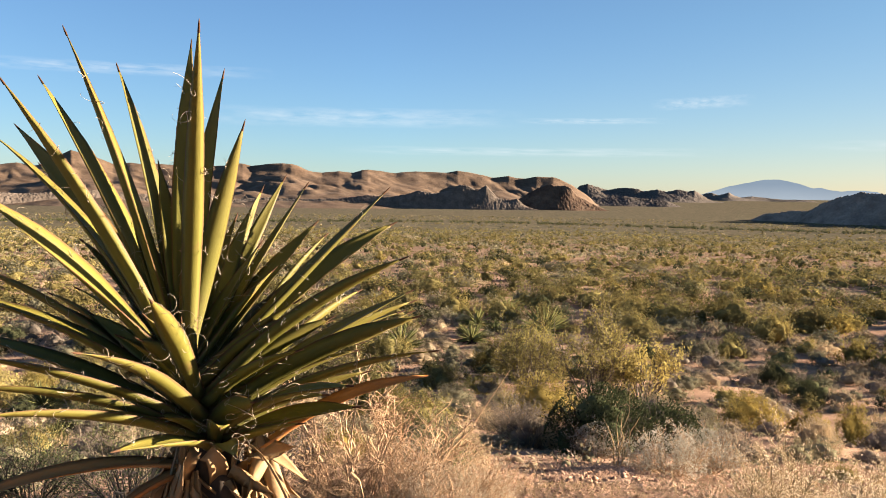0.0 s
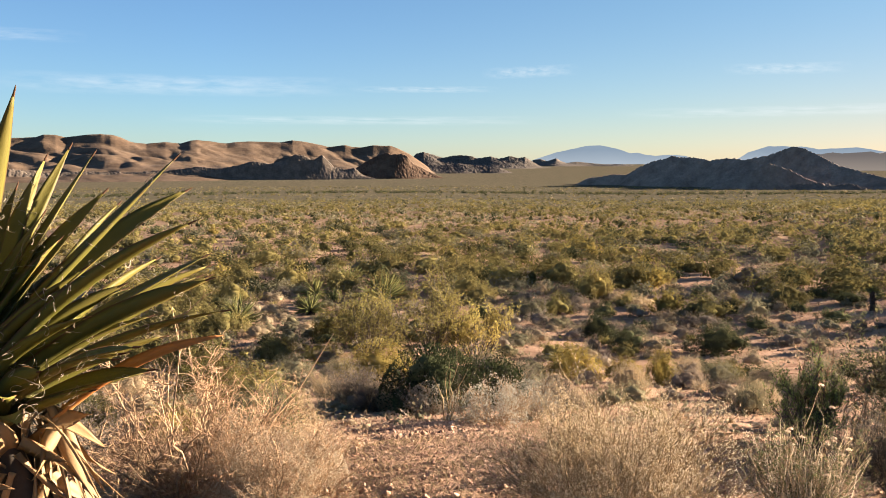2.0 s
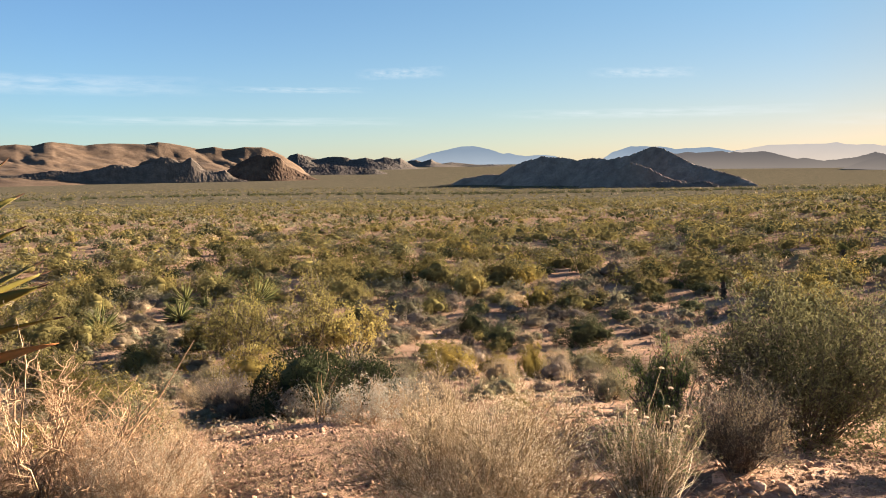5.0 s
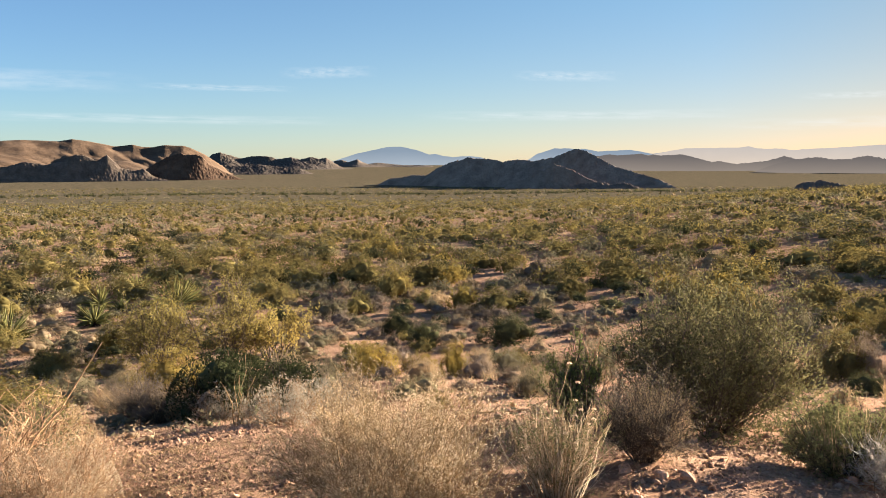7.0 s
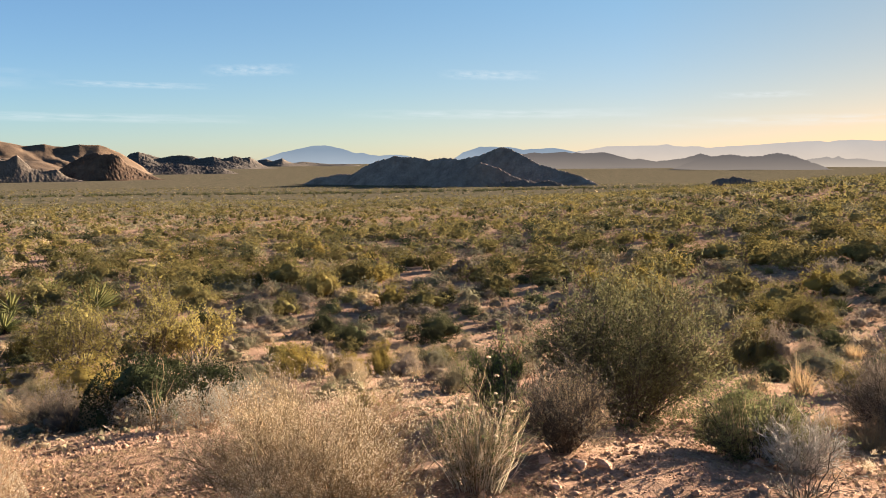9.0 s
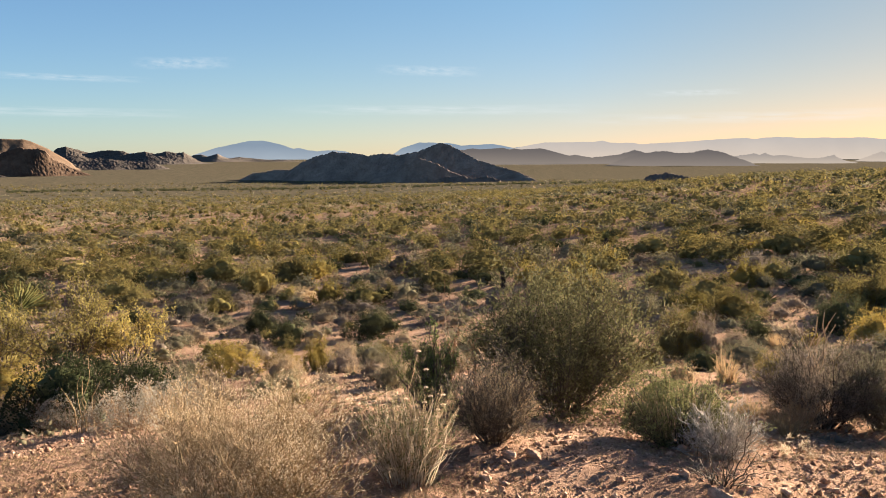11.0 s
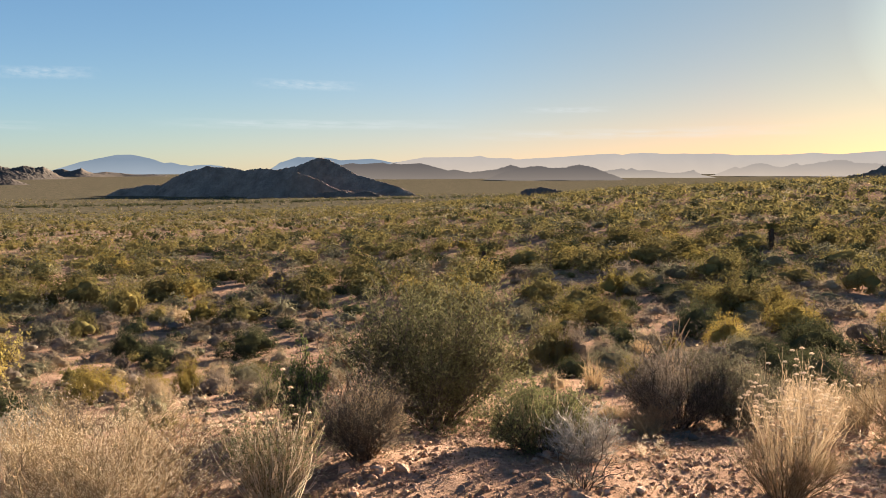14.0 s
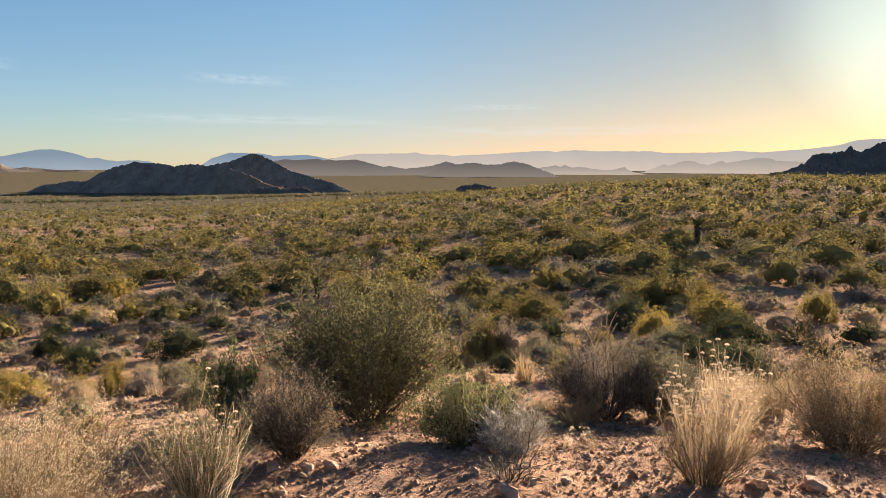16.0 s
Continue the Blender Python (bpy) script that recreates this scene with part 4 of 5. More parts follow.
def build_yucca():
    rng = np.random.default_rng(11)
    top = tagged(new("yucca"), "large green yucca with stiff pointed leaves and a shaggy dead skirt", "yucca")
    foot = float(land(*YUCCA_AT)) - .03
    top.location = (*YUCCA_AT, foot)
    heart = np.array([0, 0, 1.05 - foot])
    # trunk, rough with old leaf bases
    az, hh = np.linspace(0, 2 * np.pi, 20, endpoint=False), np.linspace(-.05, heart[2] - .04, 24)
    rad = (.105 + .02 * np.sin(hh * 60)[:, None] + .012 * rng.normal(size=(24, 20))) * np.interp(hh, [-.05, .1, heart[2] - .22, heart[2] - .04], [1.25, 1, .75, .3])[:, None]
    v = np.stack([rad * np.cos(az), rad * np.sin(az), np.repeat(hh[:, None], 20, 1)], -1)
    i = np.arange(480).reshape(24, 20)
    q = np.stack([i[:-1], np.roll(i[:-1], -1, 1), np.roll(i[1:], -1, 1), i[1:]], -1).reshape(-1, 4)
    part("trunk", mesh_np("trunk", v.reshape(-1, 3), [q, i[-1:]], DARKWOOD), top, "rough dark brown trunk")
    tips = [np.array(t) * .89 for t in TIPS + TIPS_LOW]
    for _ in range(38):
        a, e, ln = rng.uniform(0, 2 * np.pi), rng.uniform(-.1, 1.2), rng.uniform(.16, .34)
        tips.append(np.array([math.cos(a) * math.cos(e), math.sin(a) * math.cos(e), math.sin(e)]) * ln)
    for _ in range(40):
        a, e, ln = rng.uniform(0, 2 * np.pi), rng.uniform(.15, 1.3), rng.uniform(.28, .58)
        back = np.array([math.cos(a) * math.cos(e), abs(math.sin(a)) * math.cos(e) * .9 + .05, math.sin(e)])
        tips.append(back * ln)
    fibres = []
    for n, tip in enumerate(tips):
        steep = tip[2] / np.linalg.norm(tip)
        out = unit(np.array([tip[0], tip[1], 0]) + 1e-6)
        root = heart + np.array([-.07, 0, .20]) * max(0, steep) ** 1.5 + np.array([0, 0, -.05]) + out * (.035 - .02 * steep)
        end = heart + tip
        ln = np.linalg.norm(end - root)
        bow = np.array([0, 0, 1]) * ln * (.10 if steep < .8 else .02) - out * ln * .05 + rng.normal(size=3) * ln * .02
        mid = (root + end) / 2 + bow
        wide = rng.uniform(.050, .064) * (.75 + .25 * min(1, ln / .7))
        if n in (5, 9, 10, 11, 14):
            wide *= .7
        inward = unit(-out * .6 + np.array([0, 0, .8]))
        me, p, side, half = yucca_blade("leaf", root, mid, end, wide, inward, YUCCA_GREEN, rng.uniform(.2, .45), 14, rng.normal() * .6, .34)
        leaf = part("leaf", me, top)
        # hard dark spine at the point
        w = unit(p[-1] - p[-2])
        sv, sf = tubes(np.stack([p[-1] - w * .012, p[-1] + w * .004, p[-1] + w * .013])[None], np.array([[.0026, .0018, .0003]]), 5)
        part("spine", mesh_np("spine", sv, [sf], SPINE), leaf, "dark pointed spine")
        for _ in range(12 if n < 33 else 5):
            j, sgn = rng.integers(2, 12), rng.choice([-1, 1])
            at = p[j] + sgn * side[j] * half[j]
            s = np.linspace(0, 1, 14)[:, None]
            curl = rng.uniform(.015, .05)
            o = unit(sgn * side[j] + .6 * rng.normal(size=3))
            o2 = unit(np.cross(o, rng.normal(size=3)))
            turns = rng.uniform(3.0, 8.0)
            fibres.append(at + o * curl * s + (o2 * np.sin(turns * s) + o * (np.cos(turns * s) - 1) * .8) * curl * .45)
    lines = np.array(fibres)
    fv, ff = tubes(lines, np.repeat(np.linspace(.0007, .0003, 14)[None], len(lines), 0))
    tagged(part("fibre_fringe", mesh_np("fibre_fringe", fv, [ff], FIBRE), top, "pale curling fibres along the leaf edges"), kind="stuff")
    # rusty dead leaves and the hanging skirt
    rust = [(-.58, -.12, -.17), (-.27, -.22, -.25), (.50, -.05, .13)]
    for tip in rust:
        tip = np.array(tip) * .9
        out = unit(np.array([tip[0], tip[1], 0]))
        me, *_ = yucca_blade("dead_leaf", heart + out * .06 + (0, 0, -.10), heart + tip * .5 + (0, 0, .02), heart + tip, .042, (0, 0, 1), YUCCA_RUST, .6, 14, rng.normal() * .8)
        part("dead_leaf", me, top, "rust-brown dried leaf")
    for n in range(230):
        a = rng.uniform(0, 2 * np.pi)
        out = np.array([math.cos(a), math.sin(a), 0])
        z0 = heart[2] - .02 - .68 * rng.uniform(0, 1) ** 1.4
        ln = rng.uniform(.12, .42)
        flare = rng.uniform(.02, .5) * (.95 if z0 > heart[2] - .12 else .35)
        p0 = out * .075 + (0, 0, z0)
        p1 = p0 + out * ln * flare * .6 + (0, 0, ln * rng.uniform(-.45, .02)) + rng.normal(size=3) * .02
        p2 = p0 + out * ln * flare + np.array([0, 0, -ln * rng.uniform(.5, .98)]) + rng.normal(size=3) * .07
        broad = rng.uniform(.006, .018) if n % 3 == 0 else rng.uniform(.022, .044)
        me, *_ = yucca_blade("dead_leaf", p0, p1, p2, broad, out, YUCCA_DEAD, rng.uniform(.1, 1.1), 8, rng.normal() * 2.6, .06)
        part("dead_leaf", me, top)
    return top


build_yucca()

def single_stalks(seed, height, n, spread, mat, width, droop, name):
    rng = np.random.default_rng(seed)
    p = stems_from(rng, n, height, spread, 7, .35, height * .06, -droop, .7)
    made = []
    for line in p:
        v, f = tubes(line[None], taper(1, 7, width, width * .35, rng), 5)
        made.append((name, mesh_np(name, v, [f], mat), ""))
    return made


def buckwheat(seed, height, spread, stems, heads, thick=1.0):
    """A dense broom of dry stems that end in flat clusters of flower heads."""
    rng = np.random.default_rng(seed)
    a = stems_from(rng, stems, height, spread, 6, .18, .09, .12, .62)
    b = twigs_from(rng, a, stems * 6, .12, height * .26, .28, 4, .8, .3)
    v, f = joined(ribbons(rng, a, taper(len(a), 6, .0024 * thick, .0012 * thick, rng)), ribbons(rng, b, taper(len(b), 4, .0016 * thick, .0009 * thick, rng)))
    ends = np.concatenate([a[:, -1], b[:, -1]])[rng.permutation(len(a) + len(b))]
    ends = ends[ends[:, 2] > height * .52][:heads]
    heads_made = []
    for _ in range(3):
        o = unit(rng.normal(size=(46, 3)))
        o[:, 2] = np.abs(o[:, 2]) * .55
        hv, hf = blades(rng, o * .009 * rng.uniform(.5, 1, (46, 1)), unit(o + (0, 0, .3)), .008, .0065)
        heads_made.append(mesh_np("flower_head", hv, [hf], BLOOM))
    made = [("branchwork", mesh_np("branchwork", v, [f], BLOND), "")]
    for i, at in enumerate(ends):
        made.append(("flower_head", heads_made[i % 3], "dried cream flower head", tuple(at)))
    return made


# ---- shrubs close by ----
CLOSE = "shrubs close by"
plant("dead_shrub", "leafless tangle of bleached crooked twigs", "dead shrub", -.39, 4.08,
      shrub_meshes(21, .78, 1.08, 60, 1000, 3000, 0, None, BLEACHED, None, .5, .0078, 1.15, .05, .05, lift=.0, foot=.2, twig_len=.20, split=True), CLOSE)
plant("low_grey_shrub", "low rounded grey-tan shrub with fine dry twigs", "shrub", .08, 3.80,
      shrub_meshes(22, .42, 1.25, 90, 620, 2600, 24000, (.011, .0038), BLEACHED, PALE, .4, .0042, .5, .3, .5, .006, foot=.12, dome=.5), CLOSE)
plant("buff_shrub", "broad buff-coloured dry shrub with feathery tips", "shrub", 1.54, 2.96,
      shrub_meshes(23, .60, 1.02, 120, 900, 3600, 30000, (.0115, .0036), TAWNY, PALE, .35, .0048, .42, .40, .6, .006, foot=.17, dome=.35) + grass_meshes(223, .56, 300, .95, STRAW, .0016, .1, "straw"), CLOSE)
plant("stalky_shrub", "upright shrub of straw stalks, green at the foot", "shrub", 2.44, 2.96,
      shrub_meshes(24, .44, .62, 60, 360, 1200, 3800, (.016, .0060), STRAWTWIG, BUSHGREEN, .2, .003, .3, .06, .6, .006, foot=.09) + grass_meshes(224, .50, 260, .6, PALE, .0019, .1, "straw") + buckwheat(124, .50, .46, 40, 26, .6), CLOSE)
plant("brown_twig_shrub", "small grey-brown twiggy shrub", "shrub", 3.23, 3.20,
      shrub_meshes(25, .46, .85, 80, 620, 2600, 9000, (.014, .0045), WOOD, DRYTAN, .3, .005, .45, .15, .4, .007, foot=.05, dome=.45), CLOSE)
plant("green_bush", "large rounded green bush with slender upright stems", "bush", 5.12, 4.54,
      shrub_meshes(26, 1.30, .93, 78, 620, 1900, 42000, (.030, .0125), WOOD, SAGEGREEN, .16, .008, .36, .14, .5, .006, foot=.17, twig_len=.30, dome=.36, split=True), CLOSE)
plant("spiny_green_shrub", "small dark green spiny shrub", "shrub", 3.83, 4.73,
      shrub_meshes(27, .55, .45, 18, 130, 380, 6500, (.026, .0085), WOOD, SPINYGREEN, .2, .009, .4, .15, .7, .008, foot=.06), CLOSE)
plant("grey_green_shrub", "low grey-green shrub with straw grass in it", "shrub", 4.38, 2.75,
      shrub_meshes(28, .44, 1.15, 60, 460, 1700, 18000, (.019, .0085), DARKWOOD, BUSHGREEN, .3, .005, .5, .12, .4, .007, foot=.1, dome=.5)
      + grass_meshes(128, .52, 170, .5, BLOND, .0024, .15, "straw"), CLOSE)
plant("white_dry_shrub", "small whitish dry twiggy shrub", "shrub", 4.26, 2.32,
      shrub_meshes(29, .32, 1.1, 60, 420, 1300, 0, None, WHITETWIG, None, .35, .006, .6, .2, .3, foot=.05), CLOSE)
plant("brown_bush", "rounded brown leafless bush with dense twigs", "bush", 6.77, 3.04,
      shrub_meshes(30, .70, .98, 80, 640, 2700, 22000, (.020, .0060), WOOD, BROWNLEAF, .3, .007, .45, .12, .35, .008, foot=.14, dome=.55), CLOSE)


plant("grey_green_shrub", "rounded grey-green twiggy shrub against a brown bush", "shrub", 7.05, 2.62,
      shrub_meshes(130, .62, .85, 60, 460, 1700, 18000, (.021, .0085), WOOD, GREYGREEN, .3, .006, .45, .12, .35, .008, foot=.12, dome=.55), CLOSE)
plant("dry_buckwheat", "tall straw-coloured plant with dried round flower heads", "plant", 4.50, 1.18, shrub_meshes(131, .40, .85, 70, 420, 1600, 0, None, TAWNY, None, .25, .0042, .4, .15, .5, foot=.1, twig_len=.3) + buckwheat(31, .66, .44, 120, 150, .6), CLOSE)
plant("dry_grass", "low orange-tan tuft of dry grass", "grass tuft", 6.45, 3.54, grass_meshes(133, .22, 200, 1.0, STRAW, .0024), CLOSE)
plant("low_grey_shrub", "small pinkish-tan twiggy shrub", "shrub", 6.05, 2.86, shrub_meshes(134, .26, 1.1, 50, 320, 900, 2500, (.012, .004), BLEACHED, STRAW, .35, .004, .5, .2, .4, .006, foot=.06), CLOSE)
plant("straw_shrub", "small yellow straw-coloured shrub", "shrub", 7.84, 2.19, shrub_meshes(135, .42, 1.0, 60, 360, 1100, 6500, (.02, .007), STRAWTWIG, STRAW, .3, .004, .45, .15, .4, .008, foot=.1, dome=.4), CLOSE)
plant("dead_stalks", "tall thin pale stalks beside a dry plant", "dead stalks", 7.83, 1.84, single_stalks(136, .72, 7, .12, STRAWTWIG, .008, .03, "stalk"), CLOSE)
plant("dead_branches", "fine grey dead twigs lying over the gravel", "dead branches", 3.72, 1.95, shrub_meshes(137, .24, 1.3, 26, 90, 160, 0, None, WOOD, None, .5, .004, .8, .1, .1, foot=.08, twig_len=.4), CLOSE)
plant("dry_buckwheat", "straw-coloured plant with dried flower heads beside a grey shrub", "plant", 6.55, 1.78, buckwheat(32, .56, .5, 200, 80), CLOSE)
plant("dry_grass", "small tan tuft of dry grass", "grass tuft", 5.98, 2.93, grass_meshes(33, .27, 160, .6, STRAW, .0022), CLOSE)
plant("dead_stalks", "tall bleached dead flower stalks", "dead stalks", 8.05, 3.88, single_stalks(34, 1.15, 11, .16, STRAWTWIG, .012, .05, "stalk"), CLOSE)
plant("grey_bush", "rounded grey dry bush, greener on one side", "bush", 7.03, 1.01,
      shrub_meshes(35, .86, 1.08, 90, 700, 2800, 20000, (.020, .0070), TAWNY, STRAW, .3, .007, .45, .12, .35, .009, foot=.12, dome=.55), CLOSE)

for x, y, h, s, wood, mat in ((-1.75, 4.3, .5, 36, WOOD, BUSHGREEN), (-1.15, 4.7, .42, 37, WOOD, BROWNLEAF), (-2.45, 4.6, .45, 38, DARKWOOD, DEEPGREEN)):
    plant("small_shrub", "small dry shrub behind the yucca", "shrub", x, y,
          shrub_meshes(s, h, 1.0, 30, 160, 400, 3200, (.018, .008), wood, mat, .3, .006, .5, .2, .35, .010, foot=.09, dome=.4), CLOSE)

plant("small_shrub", "small green shrub beside a bleached dead one", "shrub", .0, 5.2,
      shrub_meshes(39, .40, .8, 40, 260, 800, 4200, (.018, .008), WOOD, BUSHGREEN, .3, .006, .5, .2, .35, .010, foot=.06, dome=.4), CLOSE)
plant("dead_branches", "bleached forked dead branches beyond the green bush", "dead branches", 6.1, 7.55,
      shrub_meshes(140, 1.2, .42, 6, 18, 16, 0, None, BLEACHED, None, .45, .014, .7, .55, .3, foot=.1, twig_len=.22), CLOSE)
plant("dead_branches", "bleached forked dead branches beside the green bush", "dead branches", 4.3, 4.9,
      shrub_meshes(40, .62, .9, 9, 40, 60, 0, None, BLEACHED, None, .5, .012, .8, .08, .1, foot=.06, twig_len=.3), CLOSE)

# ---- the group round the dark leafy bush ----
GROUP = "shrubs round the dark bush"
for x, y, h, s in ((1.70, 8.1, .76, 41), (2.54, 8.92, .64, 42)):
    plant("dark_leafy_bush", "dense dark green bush with small leathery leaves", "bush", x, y,
          shrub_meshes(s, h, 1.15, 26, 180, 450, 9500, (.028, .018), DARKWOOD, DEEPGREEN, .25, .008, .5, .1, .3, .014, foot=.1, dome=.75, full=.24), GROUP)
for x, y, h, s in ((1.82, 6.10, .37, 43), (2.3, 6.6, .38, 44), (1.61, 7.71, .37, 45)):
    plant("pale_grey_shrub", "small pale grey shrub of fine dry twigs", "shrub", x, y,
          shrub_meshes(s, h, 1.15, 40, 240, 700, 5500, (.017, .0075), BLEACHED, SILVER, .3, .004, .5, .2, .4, .008, foot=.09, dome=.55), GROUP)
plant("forked_dead_stick", "bare forked dead stick upright in the soil", "dead stick", 1.53, 6.59, single_stalks(46, .61, 5, .22, TAWNY, .007, -.1, "twig"), GROUP)
for x, y, h, n, s in ((1.09, 8.81, .5, 260, 47), (1.45, 8.6, .7, 120, 48), (.63, 10.08, .39, 220, 49)):
    plant("dry_grass", "tan clump of dry grass and stalks", "grass tuft", x, y, grass_meshes(s, h, n, .6, STRAW, .003), GROUP)
for x, y, h, s in ((1.0, 9.0, .55, 50), (3.20, 8.34, .38, 51), (2.9, 9.3, .5, 52), (.85, 9.6, .45, 53)):
    plant("brown_shrub", "low brownish dry shrub", "shrub", x, y,
          shrub_meshes(s, h, 1.05, 40, 300, 900, 2200, (.014, .006), WOOD, BROWNLEAF, .3, .005, .5, .2, .4, .010, foot=.09), GROUP)
for x, y, h, s in ((3.23, 16.3, 1.95, 54), (2.09, 17.8, 1.55, 55), (4.3, 16.5, 1.3, 56)):
    plant("golden_creosote", "tall open golden-leaved creosote bush", "bush", x, y,
          shrub_meshes(s, h, .62, 22, 150, 620, 5200, (.052, .030), WOOD, SUNLIT_GOLD, .35, .018, .45, .35, .5, .028, foot=.2, twig_len=.26, dome=.12, split=True), GROUP)

# ---- shrubs of the middle distance: a few forms of each kind, repeated ----
def forms(fn, seeds):
    return [[fn(s, far) for s in seeds] for far in range(3)]


FORMS = {
    "creosote_bush": (forms(lambda s, far: mid_meshes(s, 26, 170, 4200, (.050, .024), WOOD, OLIVE, 1.65, far, .08, .3), (61, 62, 63, 64)), "olive-green creosote bush with open thin stems", "bush"),
    "golden_bush": (forms(lambda s, far: mid_meshes(s, 24, 150, 4000, (.050, .025), WOOD, GOLD, 1.65, far, .08, .3), (65, 66)), "golden olive bush in low sun", "bush"),
    "grey_green_bush": (forms(lambda s, far: mid_meshes(s, 28, 150, 3400, (.052, .023), WOOD, GREYGREEN, 2.0, far, .06, .35), (67, 68, 69)), "low grey-green rounded desert shrub", "shrub"),
    "dark_green_bush": (forms(lambda s, far: mid_meshes(s, 24, 140, 3800, (.046, .028), DARKWOOD, DARKOLIVE, 1.95, far, .08, .3), (70, 71)), "dark green leafy desert shrub", "shrub"),
    "dry_tan_shrub": (forms(lambda s, far: mid_meshes(s, 40, 190, 3000, (.075, .018), TAWNY, DRYTAN, 2.05, far, .06, .5), (72, 73, 74)), "low dry tan shrub", "shrub"),
    "brown_shrub": (forms(lambda s, far: mid_meshes(s, 34, 170, 2900, (.068, .019), WOOD, BROWNLEAF, 1.9, far, .07, .4), (75, 76)), "grey-brown leafless desert shrub", "shrub"),
    "grass_clump": (forms(lambda s, far: grass_meshes(s, 1, (190, 90, 50)[far], .6, STRAW, .009), (77, 78)), "straw-coloured clump of dry grass", "grass tuft"),
    "dry_tuft": (forms(lambda s, far: mid_meshes(s, 16, 40, 500, (.16, .03), TAWNY, PALE, 2.0, far, round_top=0), (79, 80)), "tiny dry tan tuft", "tuft"),
}


def rosette(seed, n, length, width, mat, trunk=0.0):
    """A small yucca: a ball of stiff leaves on a short trunk."""
    rng = np.random.default_rng(seed)
    u, az = rng.uniform(-.25, 1, n), rng.uniform(0, 2 * np.pi, n)
    c = np.sqrt(1 - np.clip(u, -1, 1) ** 2)
    way = np.stack([c * np.cos(az), c * np.sin(az), u], -1)
    s = np.array([0, .35, .7, 1.0])
    ln = length * rng.uniform(.75, 1.1, n)
    p = np.array([0, 0, trunk + .08]) + way[:, None] * (s * ln[:, None])[..., None]
    rad = width / 2 * np.array([.8, 1, .6, .08])[None] * rng.uniform(.8, 1.2, n)[:, None]
    out = [("rosette", mesh_np("rosette", *(lambda a: (a[0], [a[1]]))(tubes(p, rad)), mat), "")]
    m = 60 if trunk else 26
    az = rng.uniform(0, 2 * np.pi, m)
    z0 = rng.uniform(.02, trunk + .1, m)
    o = np.stack([np.cos(az), np.sin(az), 0 * az], -1)
    base = o * .07 + np.stack([0 * az, 0 * az, z0], -1)
    end = base + o * rng.uniform(.05, .3, m)[:, None] * length + np.stack([0 * az, 0 * az, -np.minimum(z0, rng.uniform(.1, .4, m) * length)], -1)
    q = np.stack([base, base + (end - base) * .5 + o * .05, end], 1)
    sv, sf = tubes(q, np.tile(np.array([.02, .016, .004]), (m, 1)))
    tv, tf = tubes(np.array([[[0, 0, -.05], [.01, 0, trunk * .5], [0, .01, trunk + .1]]]), np.array([[.11, .09, .08]]), 8)
    out.append(("trunk", mesh_np("trunk", tv, [tf], DARKWOOD), "dark trunk"))
    out.append(("dead_leaf_skirt", mesh_np("dead_leaf_skirt", sv, [sf], DARKWOOD), "hanging dead leaves"))
    return out


SMALL_YUCCA = leaf_material("small_yucca_leaf", (0.077, 0.081, 0.029), (0.182, 0.175, 0.070), (0.133, 0.126, 0.049), .1)
FORMS["small_yucca"] = (forms(lambda s, far: rosette(s, 90, .5, .035, SMALL_YUCCA), (81, 82)), "small green yucca rosette", "yucca")
FORMS["trunked_yucca"] = (forms(lambda s, far: rosette(s, 70, .38, .035, SMALL_YUCCA, .75), (83, 84)), "yucca on a dark shaggy trunk", "yucca")
COUNT = {}


def put(kind, x, y, size, squash=1.0, group=""):
    """One more plant of a kind, its parts sharing meshes with the others."""
    made, label, category = FORMS[kind]
    made = made[0 if math.hypot(x, y) < 15 and size > .36 or math.hypot(x, y) < 23 and size > .65 or math.hypot(x, y) < 7 else 1 if size > .5 or math.hypot(x, y) < 12 else 2]
    i = COUNT[kind] = COUNT.get(kind, -1) + 1
    pieces = made[i % len(made)]
    top = plant(kind, label, category, x, y, pieces, group or kind.replace("_", " ") + "s of the plain", 0, i * 2.4)
    top.scale = (size * squash, size * squash, size)
    return top


# single bushes of the plain: x, y, height, breadth against height
PLACED = {}
PLACED["small_yucca"] = [(-1.3, 25.7, 1.98, 1.00), (1.1, 27.9, 1.60, 1.00), (2.1, 30.8, 1.10, 1.00), (4.0, 30.2, 2.32, 1.00), (1.5, 32.7, 1.66, 1.00), (3.2, 36.3, 1.84, 1.00), (16.0, 4.0, 1.03, 1.00), (13.9, 3.0, 0.89, 1.00)]
PLACED["creosote_bush"] = [(0.6, 36.4, 1.34, 1.11), (2.6, 34.5, 1.27, 0.89), (12.9, 34.3, 1.51, 1.11), (12.6, 29.7, 1.76, 0.74), (15.8, 33.2, 1.45, 1.15), (17.2, 33.1, 1.15, 1.06), (14.2, 23.7, 1.02, 1.39), (18.0, 24.6, 1.25, 0.98), (23.3, 28.3, 1.44, 1.43), (23.8, 21.9, 1.18, 1.39), (-1.8, 37.4, 1.24, 1.15), (10.4, 35.1, 1.21, 1.32), (8.8, 36.1, 1.36, 1.04), (7.7, 40.0, 1.19, 1.48), (5.8, 40.2, 1.19, 1.11), (-0.6, 46.3, 1.35, 1.30), (10.5, 7.4, 0.88, 0.68), (20.9, 15.7, 1.19, 1.24), (19.5, 13.2, 0.93, 1.15), (16.5, 10.4, 0.88, 1.12)]
